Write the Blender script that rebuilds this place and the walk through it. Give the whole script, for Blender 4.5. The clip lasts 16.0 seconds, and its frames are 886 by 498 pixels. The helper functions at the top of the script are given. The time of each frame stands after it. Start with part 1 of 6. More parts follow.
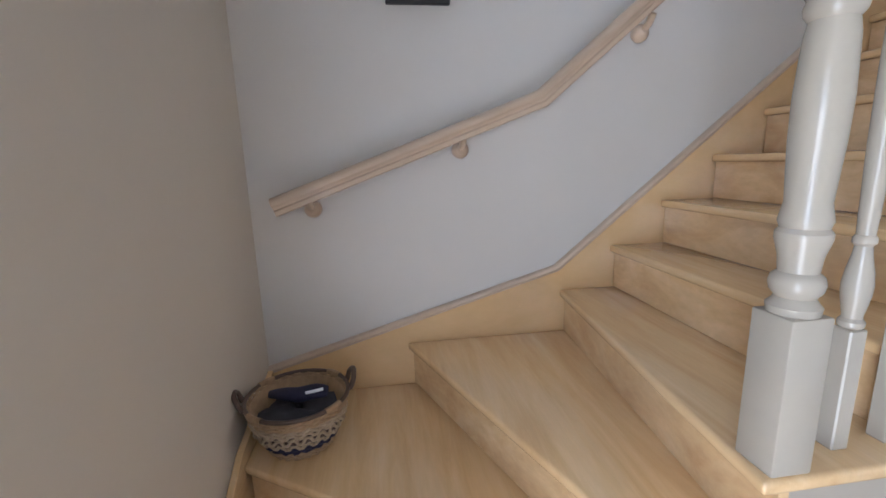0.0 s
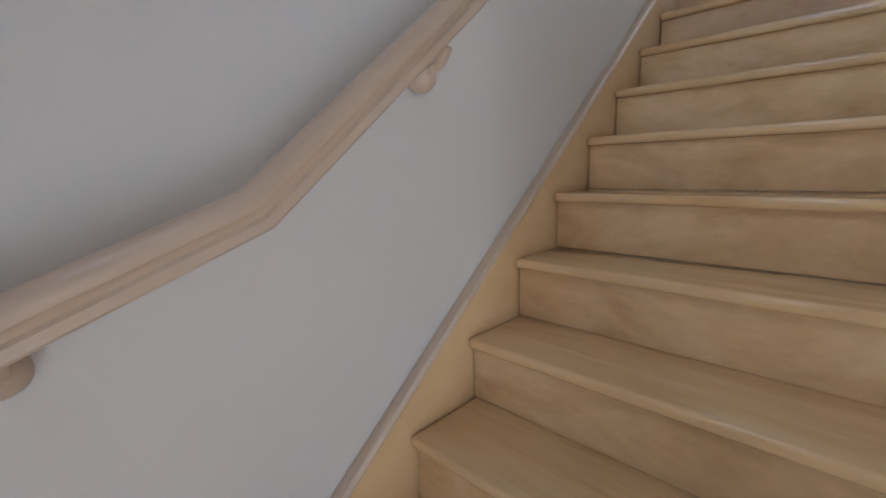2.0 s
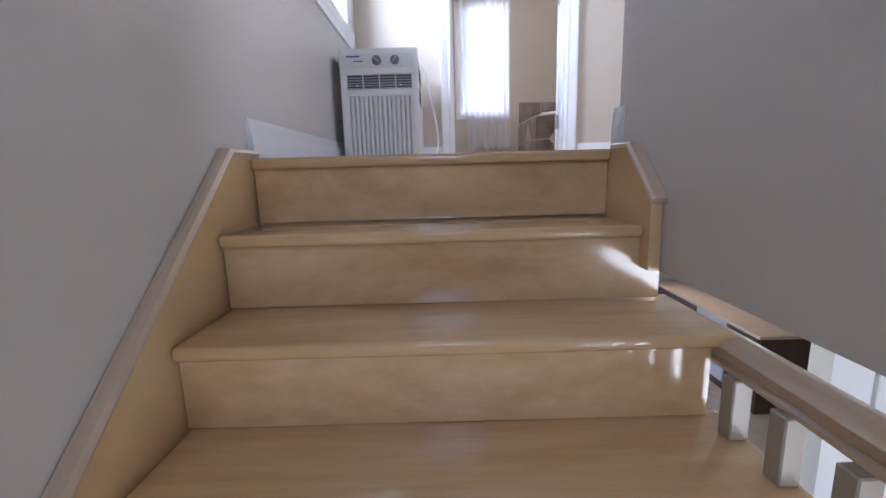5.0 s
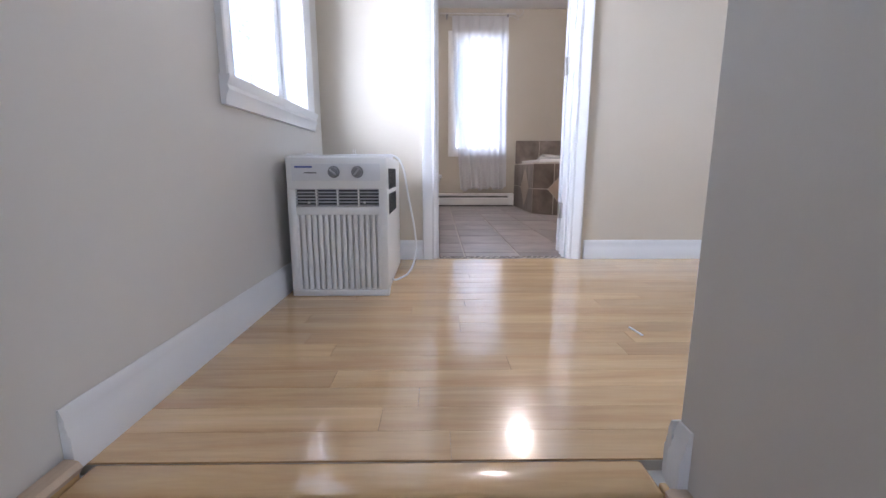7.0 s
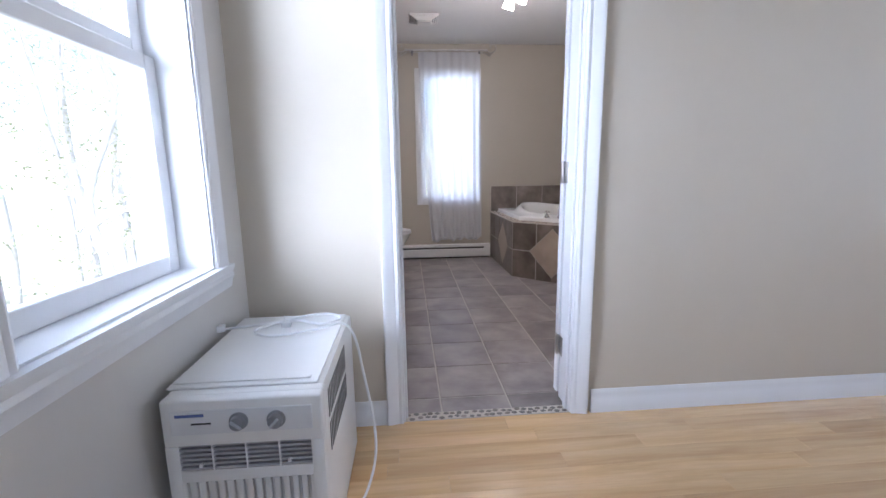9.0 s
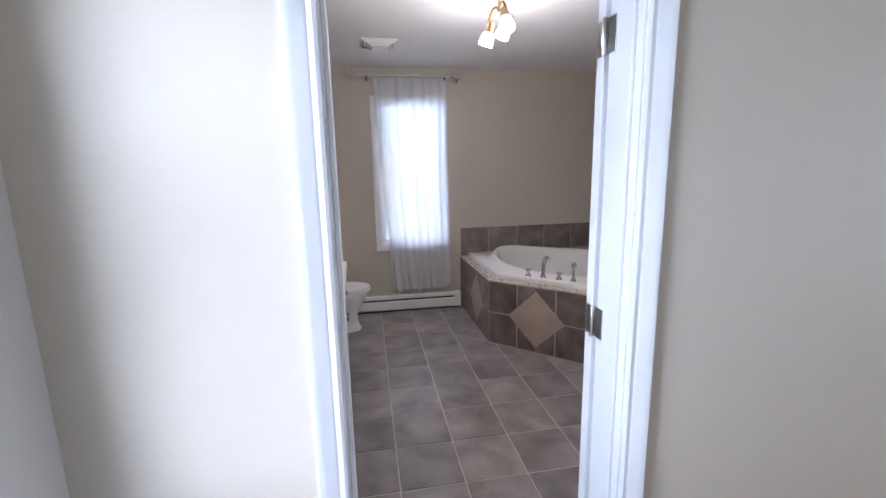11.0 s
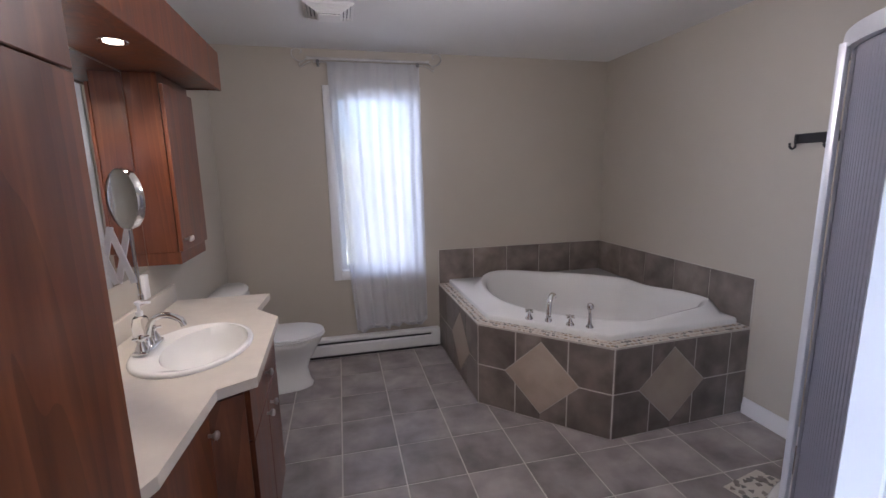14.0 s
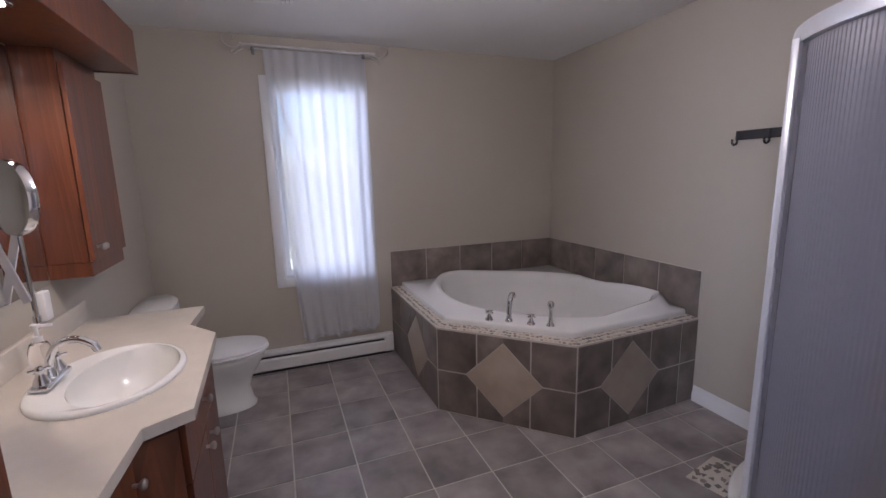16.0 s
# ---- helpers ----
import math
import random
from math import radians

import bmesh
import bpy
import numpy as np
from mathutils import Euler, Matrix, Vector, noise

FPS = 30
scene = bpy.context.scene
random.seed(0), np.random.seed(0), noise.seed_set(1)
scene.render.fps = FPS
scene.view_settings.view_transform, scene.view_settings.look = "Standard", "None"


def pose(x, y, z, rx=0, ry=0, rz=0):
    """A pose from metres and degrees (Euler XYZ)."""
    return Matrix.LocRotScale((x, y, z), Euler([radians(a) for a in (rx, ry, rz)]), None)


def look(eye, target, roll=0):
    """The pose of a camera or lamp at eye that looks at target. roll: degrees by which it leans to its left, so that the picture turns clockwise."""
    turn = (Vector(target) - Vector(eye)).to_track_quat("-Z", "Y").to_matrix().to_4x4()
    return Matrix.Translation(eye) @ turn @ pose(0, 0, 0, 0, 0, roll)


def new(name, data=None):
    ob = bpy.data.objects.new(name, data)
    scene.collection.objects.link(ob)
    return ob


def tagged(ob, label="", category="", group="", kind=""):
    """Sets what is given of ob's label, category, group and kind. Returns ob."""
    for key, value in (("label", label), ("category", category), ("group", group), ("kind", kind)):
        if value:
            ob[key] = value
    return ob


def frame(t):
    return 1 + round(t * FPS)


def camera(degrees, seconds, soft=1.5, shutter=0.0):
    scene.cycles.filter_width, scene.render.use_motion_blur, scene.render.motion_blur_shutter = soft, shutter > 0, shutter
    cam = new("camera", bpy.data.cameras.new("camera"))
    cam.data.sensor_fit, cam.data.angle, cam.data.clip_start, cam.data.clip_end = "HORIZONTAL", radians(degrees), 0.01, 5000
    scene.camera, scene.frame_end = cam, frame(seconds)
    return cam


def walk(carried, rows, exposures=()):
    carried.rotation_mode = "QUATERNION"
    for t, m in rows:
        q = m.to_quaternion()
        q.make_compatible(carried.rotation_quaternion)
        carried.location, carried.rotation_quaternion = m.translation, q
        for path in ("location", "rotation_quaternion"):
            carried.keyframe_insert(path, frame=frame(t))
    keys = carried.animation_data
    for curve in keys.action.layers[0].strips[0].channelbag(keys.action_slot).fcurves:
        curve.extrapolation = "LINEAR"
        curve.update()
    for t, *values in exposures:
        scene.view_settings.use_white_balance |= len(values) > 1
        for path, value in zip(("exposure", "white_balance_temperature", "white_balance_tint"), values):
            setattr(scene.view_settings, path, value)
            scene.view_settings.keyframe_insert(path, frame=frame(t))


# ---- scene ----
cam = camera(91.9, 16.0)
PATH = [
    (0, (1.59, -2.518, -1.014), (-0.351, -2.256, -1.417), -1.7),
    (0.5, (1.338, -2.487, -1.012), (-0.568, -2.022, -1.399), -1.2),
    (1, (1.084, -2.455, -0.968), (-0.727, -1.692, -1.34), -0.5),
    (1.5, (0.868, -2.362, -0.88), (-0.754, -1.249, -1.241), -1.1),
    (2, (0.703, -2.202, -0.766), (-0.674, -0.8, -1.138), -1.7),
    (2.5, (0.563, -2.05, -0.653), (-0.491, -0.392, -1.026), -2.1),
    (3, (0.494, -1.857, -0.538), (-0.122, 0.008, -0.916), -0.3),
    (3.5, (0.503, -1.641, -0.414), (0.132, 0.286, -0.801), -0.4),
    (4, (0.494, -1.445, -0.298), (0.319, 0.51, -0.686), -0.9),
    (4.5, (0.498, -1.284, -0.173), (0.476, 0.68, -0.551), -1.5),
    (5, (0.519, -1.124, -0.040), (0.517, 0.842, -0.406), -1.6),
    (7.3, (0.61, -0.463, 0.571), (0.638, 1.503, 0.208), 0.1),
    (7.5, (0.609, -0.387, 0.628), (0.653, 1.58, 0.271), -0.4),
    (8, (0.617, -0.224, 0.775), (0.664, 1.743, 0.417), -0.9),
    (8.5, (0.605, -0.069, 0.928), (0.715, 1.895, 0.569), -0.8),
    (9, (0.641, 0.08, 1.057), (0.798, 2.042, 0.7), -0.8),
    (9.5, (0.661, 0.226, 1.169), (0.841, 2.185, 0.811), -0.7),
    (10, (0.667, 0.392, 1.309), (0.909, 2.345, 0.95), -0.6),
    (12.3, (0.765, 1.322, 1.56), (1.158, 3.248, 1.188), -1.4),
    (12.5, (0.79, 1.38, 1.551), (1.187, 3.306, 1.188), -1.2),
    (13, (0.838, 1.479, 1.532), (1.243, 3.408, 1.19), -1.3),
    (13.5, (0.85, 1.581, 1.54), (1.266, 3.506, 1.19), -1.2),
    (14, (0.838, 1.675, 1.538), (1.292, 3.591, 1.187), -1.1),
    (14.5, (0.829, 1.744, 1.529), (1.372, 3.636, 1.179), -1.1),
    (15, (0.819, 1.784, 1.523), (1.437, 3.654, 1.174), -1.1),
    (15.5, (0.804, 1.808, 1.517), (1.479, 3.658, 1.168), -1.2),
    (16, (0.798, 1.828, 1.514), (1.506, 3.666, 1.162), -1.3),
]
EXPOSURE = [(0, 2.4, 5680, 17), (1.5, 2.1, 5900, 17), (2.5, 2.1, 5850, 18), (3.0, 2.3, 5800, 19), (4.2, 2.35, 5700, 20), (5.0, 2.3, 5750, 21), (7.5, 2.15, 5950, 19), (9.0, 1.95, 5700, 18), (10.0, 1.95, 5650, 18), (12.5, 1.6, 5700, 18), (13.0, 1.6, 5700, 19), (13.5, 1.6, 5650, 20), (14.2, 1.55, 5700, 22), (16.0, 1.45, 5720, 25)]
walk(cam, [(t, look(eye, target, roll)) for t, eye, target, roll in PATH], EXPOSURE)

# ---------------------------------------------------------------- world and lights
world = bpy.data.worlds.new("sky")
scene.world = world
world.use_nodes = True
wn = world.node_tree.nodes
sky = wn.new("ShaderNodeTexSky")
sky.sky_type = "NISHITA"
sky.sun_disc = False
sky.sun_elevation = radians(70)
sky.sun_rotation = radians(180)
wn["Background"].inputs["Strength"].default_value = 0.15
world.node_tree.links.new(sky.outputs["Color"], wn["Background"].inputs["Color"])


def sun_lamp():
    d = bpy.data.lights.new("sun", "SUN")
    d.energy, d.angle, d.color = 4.5, radians(0.5), (1.0, 0.95, 0.86)
    ob = new("sun", d)
    ob.matrix_world = look((0, 0, 0), (0.0, 0.34, -0.94))
    return ob


def area_lamp(name, eye, target, w, h, watts, color):
    d = bpy.data.lights.new(name, "AREA")
    d.shape, d.size, d.size_y, d.energy, d.color = "RECTANGLE", w, h, watts, color
    ob = new(name, d)
    ob.matrix_world = look(eye, target)
    return ob


def spot_lamp(name, eye, target, watts, angle, color, size=0.03):
    d = bpy.data.lights.new(name, "SPOT")
    d.energy, d.spot_size, d.spot_blend, d.color, d.shadow_soft_size = watts, radians(angle), 0.5, color, size
    ob = new(name, d)
    ob.matrix_world = look(eye, target)
    return ob


SKY = (0.80, 0.90, 1.0)
WALL_S = -2.985           # face of the wall at the foot of the stairs
sun_lamp()
area_lamp("hall_window_light", (-2.3, -0.6, 1.9), (0.0, 1.15, 1.35), 4.2, 2.2, 165, SKY)
# Fill lamp for the south-facing surfaces of the hall; no window is known there.
area_lamp("hall_south_fill_light", (2.2, -1.33, 1.4), (1.0, 1.4, 0.6), 1.2, 1.25, 2.6, SKY)
area_lamp("hall_east_window_light", (4.26, 0.4, 1.45), (0.0, 0.6, 0.9), 1.2, 1.25, 2.8, SKY)
area_lamp("bath_window_light", (-0.4, 7.5, 1.9), (1.14, 5.3, 1.4), 1.6, 1.6, 42, SKY)
area_lamp("kitchen_window_light", (4.2, 7.0, -0.9), (5.9, 5.3, -1.4), 1.6, 1.6, 60, SKY)
area_lamp("entrance_door_light", (2.40, WALL_S - 0.06, -1.62), (2.2, 0.0, -1.5), 0.86, 1.95, 9, SKY)
# Fill lamp that lifts the upper risers and treads, behind an added window.
area_lamp("stair_fill_light", (0.53, WALL_S - 0.09, 1.15), (0.53, 0.5, 0.2), 0.72, 1.25, 1.6, SKY)
WARM = (1.0, 0.82, 0.58)
SOFT = (1.0, 0.92, 0.82)
spot_lamp("valance_light", (0.12, 3.45, 1.985), (0.14, 3.6, 0.95), 5.0, 145, WARM)


def bulb_lamp(name, eye, watts, color):
    d = bpy.data.lights.new(name, "POINT")
    d.energy, d.color, d.shadow_soft_size = watts, color, 0.035
    ob = new(name, d)
    ob.location = eye
    return ob


bulb_lamp("bath_bulb_light", (1.375, 3.315, 2.11), 4.4, SOFT)
bulb_lamp("bath_bulb_light", (1.462, 3.255, 2.135), 4.4, SOFT)
bulb_lamp("kitchen_bulb_light", (3.545, 4.35, -0.58), 4, SOFT)

# ---------------------------------------------------------------- materials


def material(name, color, rough=0.5, metal=0.0):
    m = bpy.data.materials.new(name)
    m.use_nodes = True
    b = m.node_tree.nodes["Principled BSDF"]
    b.inputs["Base Color"].default_value = (*color, 1)
    b.inputs["Roughness"].default_value = rough
    b.inputs["Metallic"].default_value = metal
    return m


def node(m, kind, **sockets):
    n = m.node_tree.nodes.new(kind)
    for k, v in sockets.items():
        n.inputs[k].default_value = v
    return n


def link(m, a, out, b, into):
    m.node_tree.links.new(a.outputs[out], b.inputs[into])


def ramp(m, stops):
    n = m.node_tree.nodes.new("ShaderNodeValToRGB")
    e = n.color_ramp.elements
    while len(e) < len(stops):
        e.new(0.5)
    for el, (p, c) in zip(e, stops):
        el.position, el.color = p, (*c, 1)
    return n


def coords(m, scale, space="Object"):
    t = node(m, "ShaderNodeTexCoord")
    mp = node(m, "ShaderNodeMapping")
    mp.inputs["Scale"].default_value = scale
    link(m, t, space, mp, "Vector")
    return mp


def world_coords(m, scale, shift=False):
    g = node(m, "ShaderNodeNewGeometry")
    mp = node(m, "ShaderNodeMapping")
    mp.inputs["Scale"].default_value = scale
    link(m, g, "Position", mp, "Vector")
    if shift:
        info = node(m, "ShaderNodeObjectInfo")
        mul = node(m, "ShaderNodeMath")
        mul.operation = "MULTIPLY"
        mul.inputs[1].default_value = 37.0
        link(m, info, "Random", mul, 0)
        link(m, mul, "Value", mp, "Location")
    return mp


def mottled(name, c1, c2, scale, rough, bump=0.0, bump_scale=200.0, metal=0.0, rough2=None):
    """A surface whose colour drifts between two near tones, with fine relief."""
    m = material(name, c1, rough, metal)
    b = m.node_tree.nodes["Principled BSDF"]
    co = world_coords(m, (1, 1, 1))
    n1 = node(m, "ShaderNodeTexNoise", Scale=scale, Detail=5.0, Roughness=0.6)
    link(m, co, "Vector", n1, "Vector")
    r = ramp(m, [(0.3, c1), (0.7, c2)])
    link(m, n1, "Fac", r, "Fac")
    link(m, r, "Color", b, "Base Color")
    if rough2 is not None:
        rr = node(m, "ShaderNodeMapRange", **{"To Min": rough, "To Max": rough2})
        link(m, n1, "Fac", rr, "Value")
        link(m, rr, "Result", b, "Roughness")
    if bump:
        n2 = node(m, "ShaderNodeTexNoise", Scale=bump_scale, Detail=3.0)
        link(m, co, "Vector", n2, "Vector")
        bp = node(m, "ShaderNodeBump", Strength=bump, Distance=0.002)
        link(m, n2, "Fac", bp, "Height")
        link(m, bp, "Normal", b, "Normal")
    return m


def wood(name, tones, grain, rough, coat=0.0, streak=1.0, var=0.12, figure=0.0):
    """Wood whose grain is stretched along the small component of grain; each piece shifts in tone."""
    m = material(name, tones[0], rough)
    b = m.node_tree.nodes["Principled BSDF"]
    co = world_coords(m, grain, shift=True)
    n1 = node(m, "ShaderNodeTexNoise", Scale=1.0, Detail=6.0, Roughness=0.62, Distortion=0.6)
    link(m, co, "Vector", n1, "Vector")
    r = ramp(m, [(0.30, tones[0]), (0.52, tones[1]), (0.72, tones[2])])
    link(m, n1, "Fac", r, "Fac")
    co2 = world_coords(m, tuple(g * 6 for g in grain), shift=True)
    n2 = node(m, "ShaderNodeTexNoise", Scale=1.0, Detail=3.0, Roughness=0.6)
    link(m, co2, "Vector", n2, "Vector")
    fine = node(m, "ShaderNodeMapRange", **{"From Min": 0.3, "From Max": 0.7, "To Min": 1 - 0.14 * streak, "To Max": 1 + 0.06 * streak})
    link(m, n2, "Fac", fine, "Value")
    info = node(m, "ShaderNodeObjectInfo")
    tone = node(m, "ShaderNodeMapRange", **{"To Min": 1 - var, "To Max": 1 + var})
    link(m, info, "Random", tone, "Value")
    mul = node(m, "ShaderNodeMath")
    mul.operation = "MULTIPLY"
    link(m, fine, "Result", mul, 0)
    link(m, tone, "Result", mul, 1)
    if figure:
        # arched growth rings of flat-sawn veneer
        co4 = world_coords(m, tuple(g * 0.34 for g in grain), shift=True)
        n4 = node(m, "ShaderNodeTexNoise", Scale=1.0, Detail=1.5, Roughness=0.4)
        link(m, co4, "Vector", n4, "Vector")
        rings = node(m, "ShaderNodeMath")
        rings.operation = "MULTIPLY"
        rings.inputs[1].default_value = 17.0
        link(m, n4, "Fac", rings, 0)
        saw = node(m, "ShaderNodeMath")
        saw.operation = "FRACT"
        link(m, rings, "Value", saw, 0)
        band = node(m, "ShaderNodeMapRange", **{"To Min": 1 + 0.5 * figure, "To Max": 1 - figure})
        link(m, saw, "Value", band, "Value")
        mul2 = node(m, "ShaderNodeMath")
        mul2.operation = "MULTIPLY"
        link(m, mul, "Value", mul2, 0)
        link(m, band, "Result", mul2, 1)
        mul = mul2
    sc = node(m, "ShaderNodeVectorMath")
    sc.operation = "SCALE"
    link(m, r, "Color", sc, 0)
    link(m, mul, "Value", sc, "Scale")
    link(m, sc, "Vector", b, "Base Color")
    rr = node(m, "ShaderNodeMapRange", **{"To Min": rough * 0.75, "To Max": rough * 1.35})
    link(m, n1, "Fac", rr, "Value")
    link(m, rr, "Result", b, "Roughness")
    bp = node(m, "ShaderNodeBump", Strength=0.06, Distance=0.001)
    link(m, n2, "Fac", bp, "Height")
    link(m, bp, "Normal", b, "Normal")
    if coat:
        b.inputs["Coat Weight"].default_value = coat
        b.inputs["Coat Roughness"].default_value = 0.07
    return m


def slate(name, tones, rough=0.35, relief=0.0, cloud=6.0):
    m = material(name, tones[0], rough)
    b = m.node_tree.nodes["Principled BSDF"]
    co = world_coords(m, (1, 1, 1), shift=True)
    n1 = node(m, "ShaderNodeTexNoise", Scale=cloud, Detail=6.0, Roughness=0.5, Distortion=0.2)
    link(m, co, "Vector", n1, "Vector")
    r = ramp(m, [(0.28, tones[0]), (0.5, tones[1]), (0.75, tones[2])])
    link(m, n1, "Fac", r, "Fac")
    info = node(m, "ShaderNodeObjectInfo")
    tone = node(m, "ShaderNodeMapRange", **{"To Min": 0.82, "To Max": 1.15})
    link(m, info, "Random", tone, "Value")
    sc = node(m, "ShaderNodeVectorMath")
    sc.operation = "SCALE"
    link(m, r, "Color", sc, 0)
    link(m, tone, "Result", sc, "Scale")
    link(m, sc, "Vector", b, "Base Color")
    rr = node(m, "ShaderNodeMapRange", **{"To Min": rough * 0.7, "To Max": rough * 1.5})
    link(m, n1, "Fac", rr, "Value")
    link(m, rr, "Result", b, "Roughness")
    n2 = node(m, "ShaderNodeTexNoise", Scale=14.0, Detail=7.0, Roughness=0.6, Distortion=1.2)
    link(m, co, "Vector", n2, "Vector")
    bp = node(m, "ShaderNodeBump", Strength=0.16, Distance=0.003)
    link(m, n2, "Fac", bp, "Height")
    if relief:
        # long cleft ridges of riven stone
        co3 = world_coords(m, (5.0, 13.0, 5.0), shift=True)
        n3 = node(m, "ShaderNodeTexNoise", Scale=1.0, Detail=5.0, Roughness=0.6, Distortion=0.5)
        link(m, co3, "Vector", n3, "Vector")
        b3 = node(m, "ShaderNodeBump", Strength=0.5 * relief, Distance=0.006)
        link(m, n3, "Fac", b3, "Height")
        link(m, bp, "Normal", b3, "Normal")
        bp = b3
    link(m, bp, "Normal", b, "Normal")
    return m


PAINT = mottled("beige_paint", (0.61, 0.545, 0.452), (0.585, 0.52, 0.43), 1.3, 0.55, 0.08, 420.0)
STAIR_PAINT = mottled("pale_paint", (0.66, 0.63, 0.587), (0.635, 0.605, 0.566), 1.1, 0.5, 0.08, 420.0)
BATH_PAINT = mottled("taupe_paint", (0.50, 0.455, 0.385), (0.48, 0.437, 0.37), 1.3, 0.55, 0.08, 420.0)
CEILING_PAINT = mottled("ceiling_white", (0.78, 0.77, 0.76), (0.75, 0.745, 0.735), 2.0, 0.8, 0.15, 260.0)
TRIM = mottled("trim_white", (0.82, 0.82, 0.82), (0.78, 0.78, 0.79), 3.0, 0.28, 0.03, 120.0)
MAPLE_TONES = ((0.63, 0.40, 0.185), (0.71, 0.485, 0.25), (0.76, 0.545, 0.305))
MAPLE_X = wood("maple_across", MAPLE_TONES, (1.6, 14, 14), 0.2, 0.6, 0.35, 0.06)
MAPLE_Y = wood("maple_along", MAPLE_TONES, (14, 1.6, 6), 0.2, 0.4, 0.35, 0.06)
SKIRT_WOOD = wood("maple_skirting", ((0.665, 0.44, 0.215), (0.71, 0.485, 0.25), (0.745, 0.53, 0.29)), (5, 2.4, 4.2), 0.2, 0.5, 0.3, 0.04)
RISER = wood("maple_riser", ((0.60, 0.375, 0.175), (0.72, 0.49, 0.26), (0.79, 0.57, 0.33)), (3.2, 7, 7), 0.17, 0.75, 0.6, 0.06)
RAIL_WOOD = wood("rail_wood", ((0.54, 0.40, 0.28), (0.61, 0.47, 0.345), (0.67, 0.53, 0.40)), (26, 1.6, 1.6), 0.35, 0.3, 0.5, 0.05)
FLOOR_WOOD = wood("maple_floor", ((0.58, 0.36, 0.17), (0.70, 0.475, 0.25), (0.77, 0.545, 0.305)), (1.2, 14, 14), 0.2, 0.6, 0.5, 0.10)
CHERRY = wood("cherry", ((0.088, 0.022, 0.009), (0.152, 0.044, 0.016), (0.22, 0.072, 0.027)), (13, 13, 1.1), 0.35, 0.25, 0.8, 0.05, 0.22)
DARK_WOOD = wood("dark_wood", ((0.05, 0.025, 0.016), (0.075, 0.038, 0.025), (0.095, 0.05, 0.034)), (14, 14, 1.3), 0.35)
BALUSTER_PAINT = mottled("baluster_paint", (0.42, 0.375, 0.305), (0.39, 0.345, 0.28), 6.0, 0.25, 0.03, 90.0)
TILE = slate("slate_tile", ((0.16, 0.14, 0.137), (0.275, 0.243, 0.235), (0.41, 0.365, 0.35)), 0.34, 0.8, 5.0)
TUB_TILE = slate("brown_tile", ((0.115, 0.092, 0.078), (0.195, 0.163, 0.142), (0.29, 0.247, 0.215)), 0.34)
STONE = slate("beige_stone", ((0.37, 0.30, 0.235), (0.43, 0.355, 0.285), (0.48, 0.41, 0.335)), 0.4)
GROUT = mottled("grout", (0.60, 0.56, 0.51), (0.50, 0.46, 0.41), 9.0, 0.8, 0.3, 300.0)
ACRYLIC = mottled("white_acrylic", (0.80, 0.79, 0.77), (0.77, 0.765, 0.75), 1.5, 0.12)
CERAMIC = mottled("white_ceramic", (0.86, 0.855, 0.83), (0.84, 0.835, 0.81), 1.5, 0.08)
# Greyer second tone paints the counter's smudges of shadow and reflection into the colour.
LAMINATE = mottled("cream_laminate", (0.75, 0.69, 0.61), (0.66, 0.61, 0.545), 5.0, 0.22)
CHROME = mottled("chrome", (0.80, 0.80, 0.80), (0.74, 0.74, 0.75), 8.0, 0.1, 0.0, 200.0, 1.0)
NICKEL = mottled("brushed_nickel", (0.58, 0.56, 0.53), (0.50, 0.48, 0.46), 12.0, 0.3, 0.0, 200.0, 1.0)
IRON = mottled("black_iron", (0.015, 0.014, 0.016), (0.022, 0.02, 0.022), 30.0, 0.5)
PLASTIC = mottled("white_plastic", (0.82, 0.81, 0.79), (0.79, 0.78, 0.765), 4.0, 0.35, 0.05, 300.0)
GRILLE_DARK = mottled("dark_plastic", (0.025, 0.026, 0.03), (0.035, 0.036, 0.04), 30.0, 0.5)
LOUVRE = mottled("grey_plastic", (0.42, 0.42, 0.44), (0.38, 0.38, 0.40), 8.0, 0.4)
INK = mottled("blue_ink", (0.08, 0.12, 0.33), (0.10, 0.14, 0.35), 30.0, 0.5)
ALUMINIUM = mottled("satin_aluminium", (0.72, 0.72, 0.74), (0.66, 0.66, 0.69), 9.0, 0.3, 0.0, 200.0, 0.4)
VINYL = mottled("window_vinyl", (0.84, 0.84, 0.84), (0.80, 0.80, 0.81), 3.0, 0.3)


def glass_material():
    m = material("glass", (1, 1, 1), 0.0)
    b = m.node_tree.nodes["Principled BSDF"]
    b.inputs["Transmission Weight"].default_value = 1.0
    b.inputs["IOR"].default_value = 1.45
    return m


GLASS = glass_material()


def mirror_material():
    m = material("mirror_silver", (0.86, 0.87, 0.86), 0.01, 1.0)
    return m


MIRROR = mirror_material()


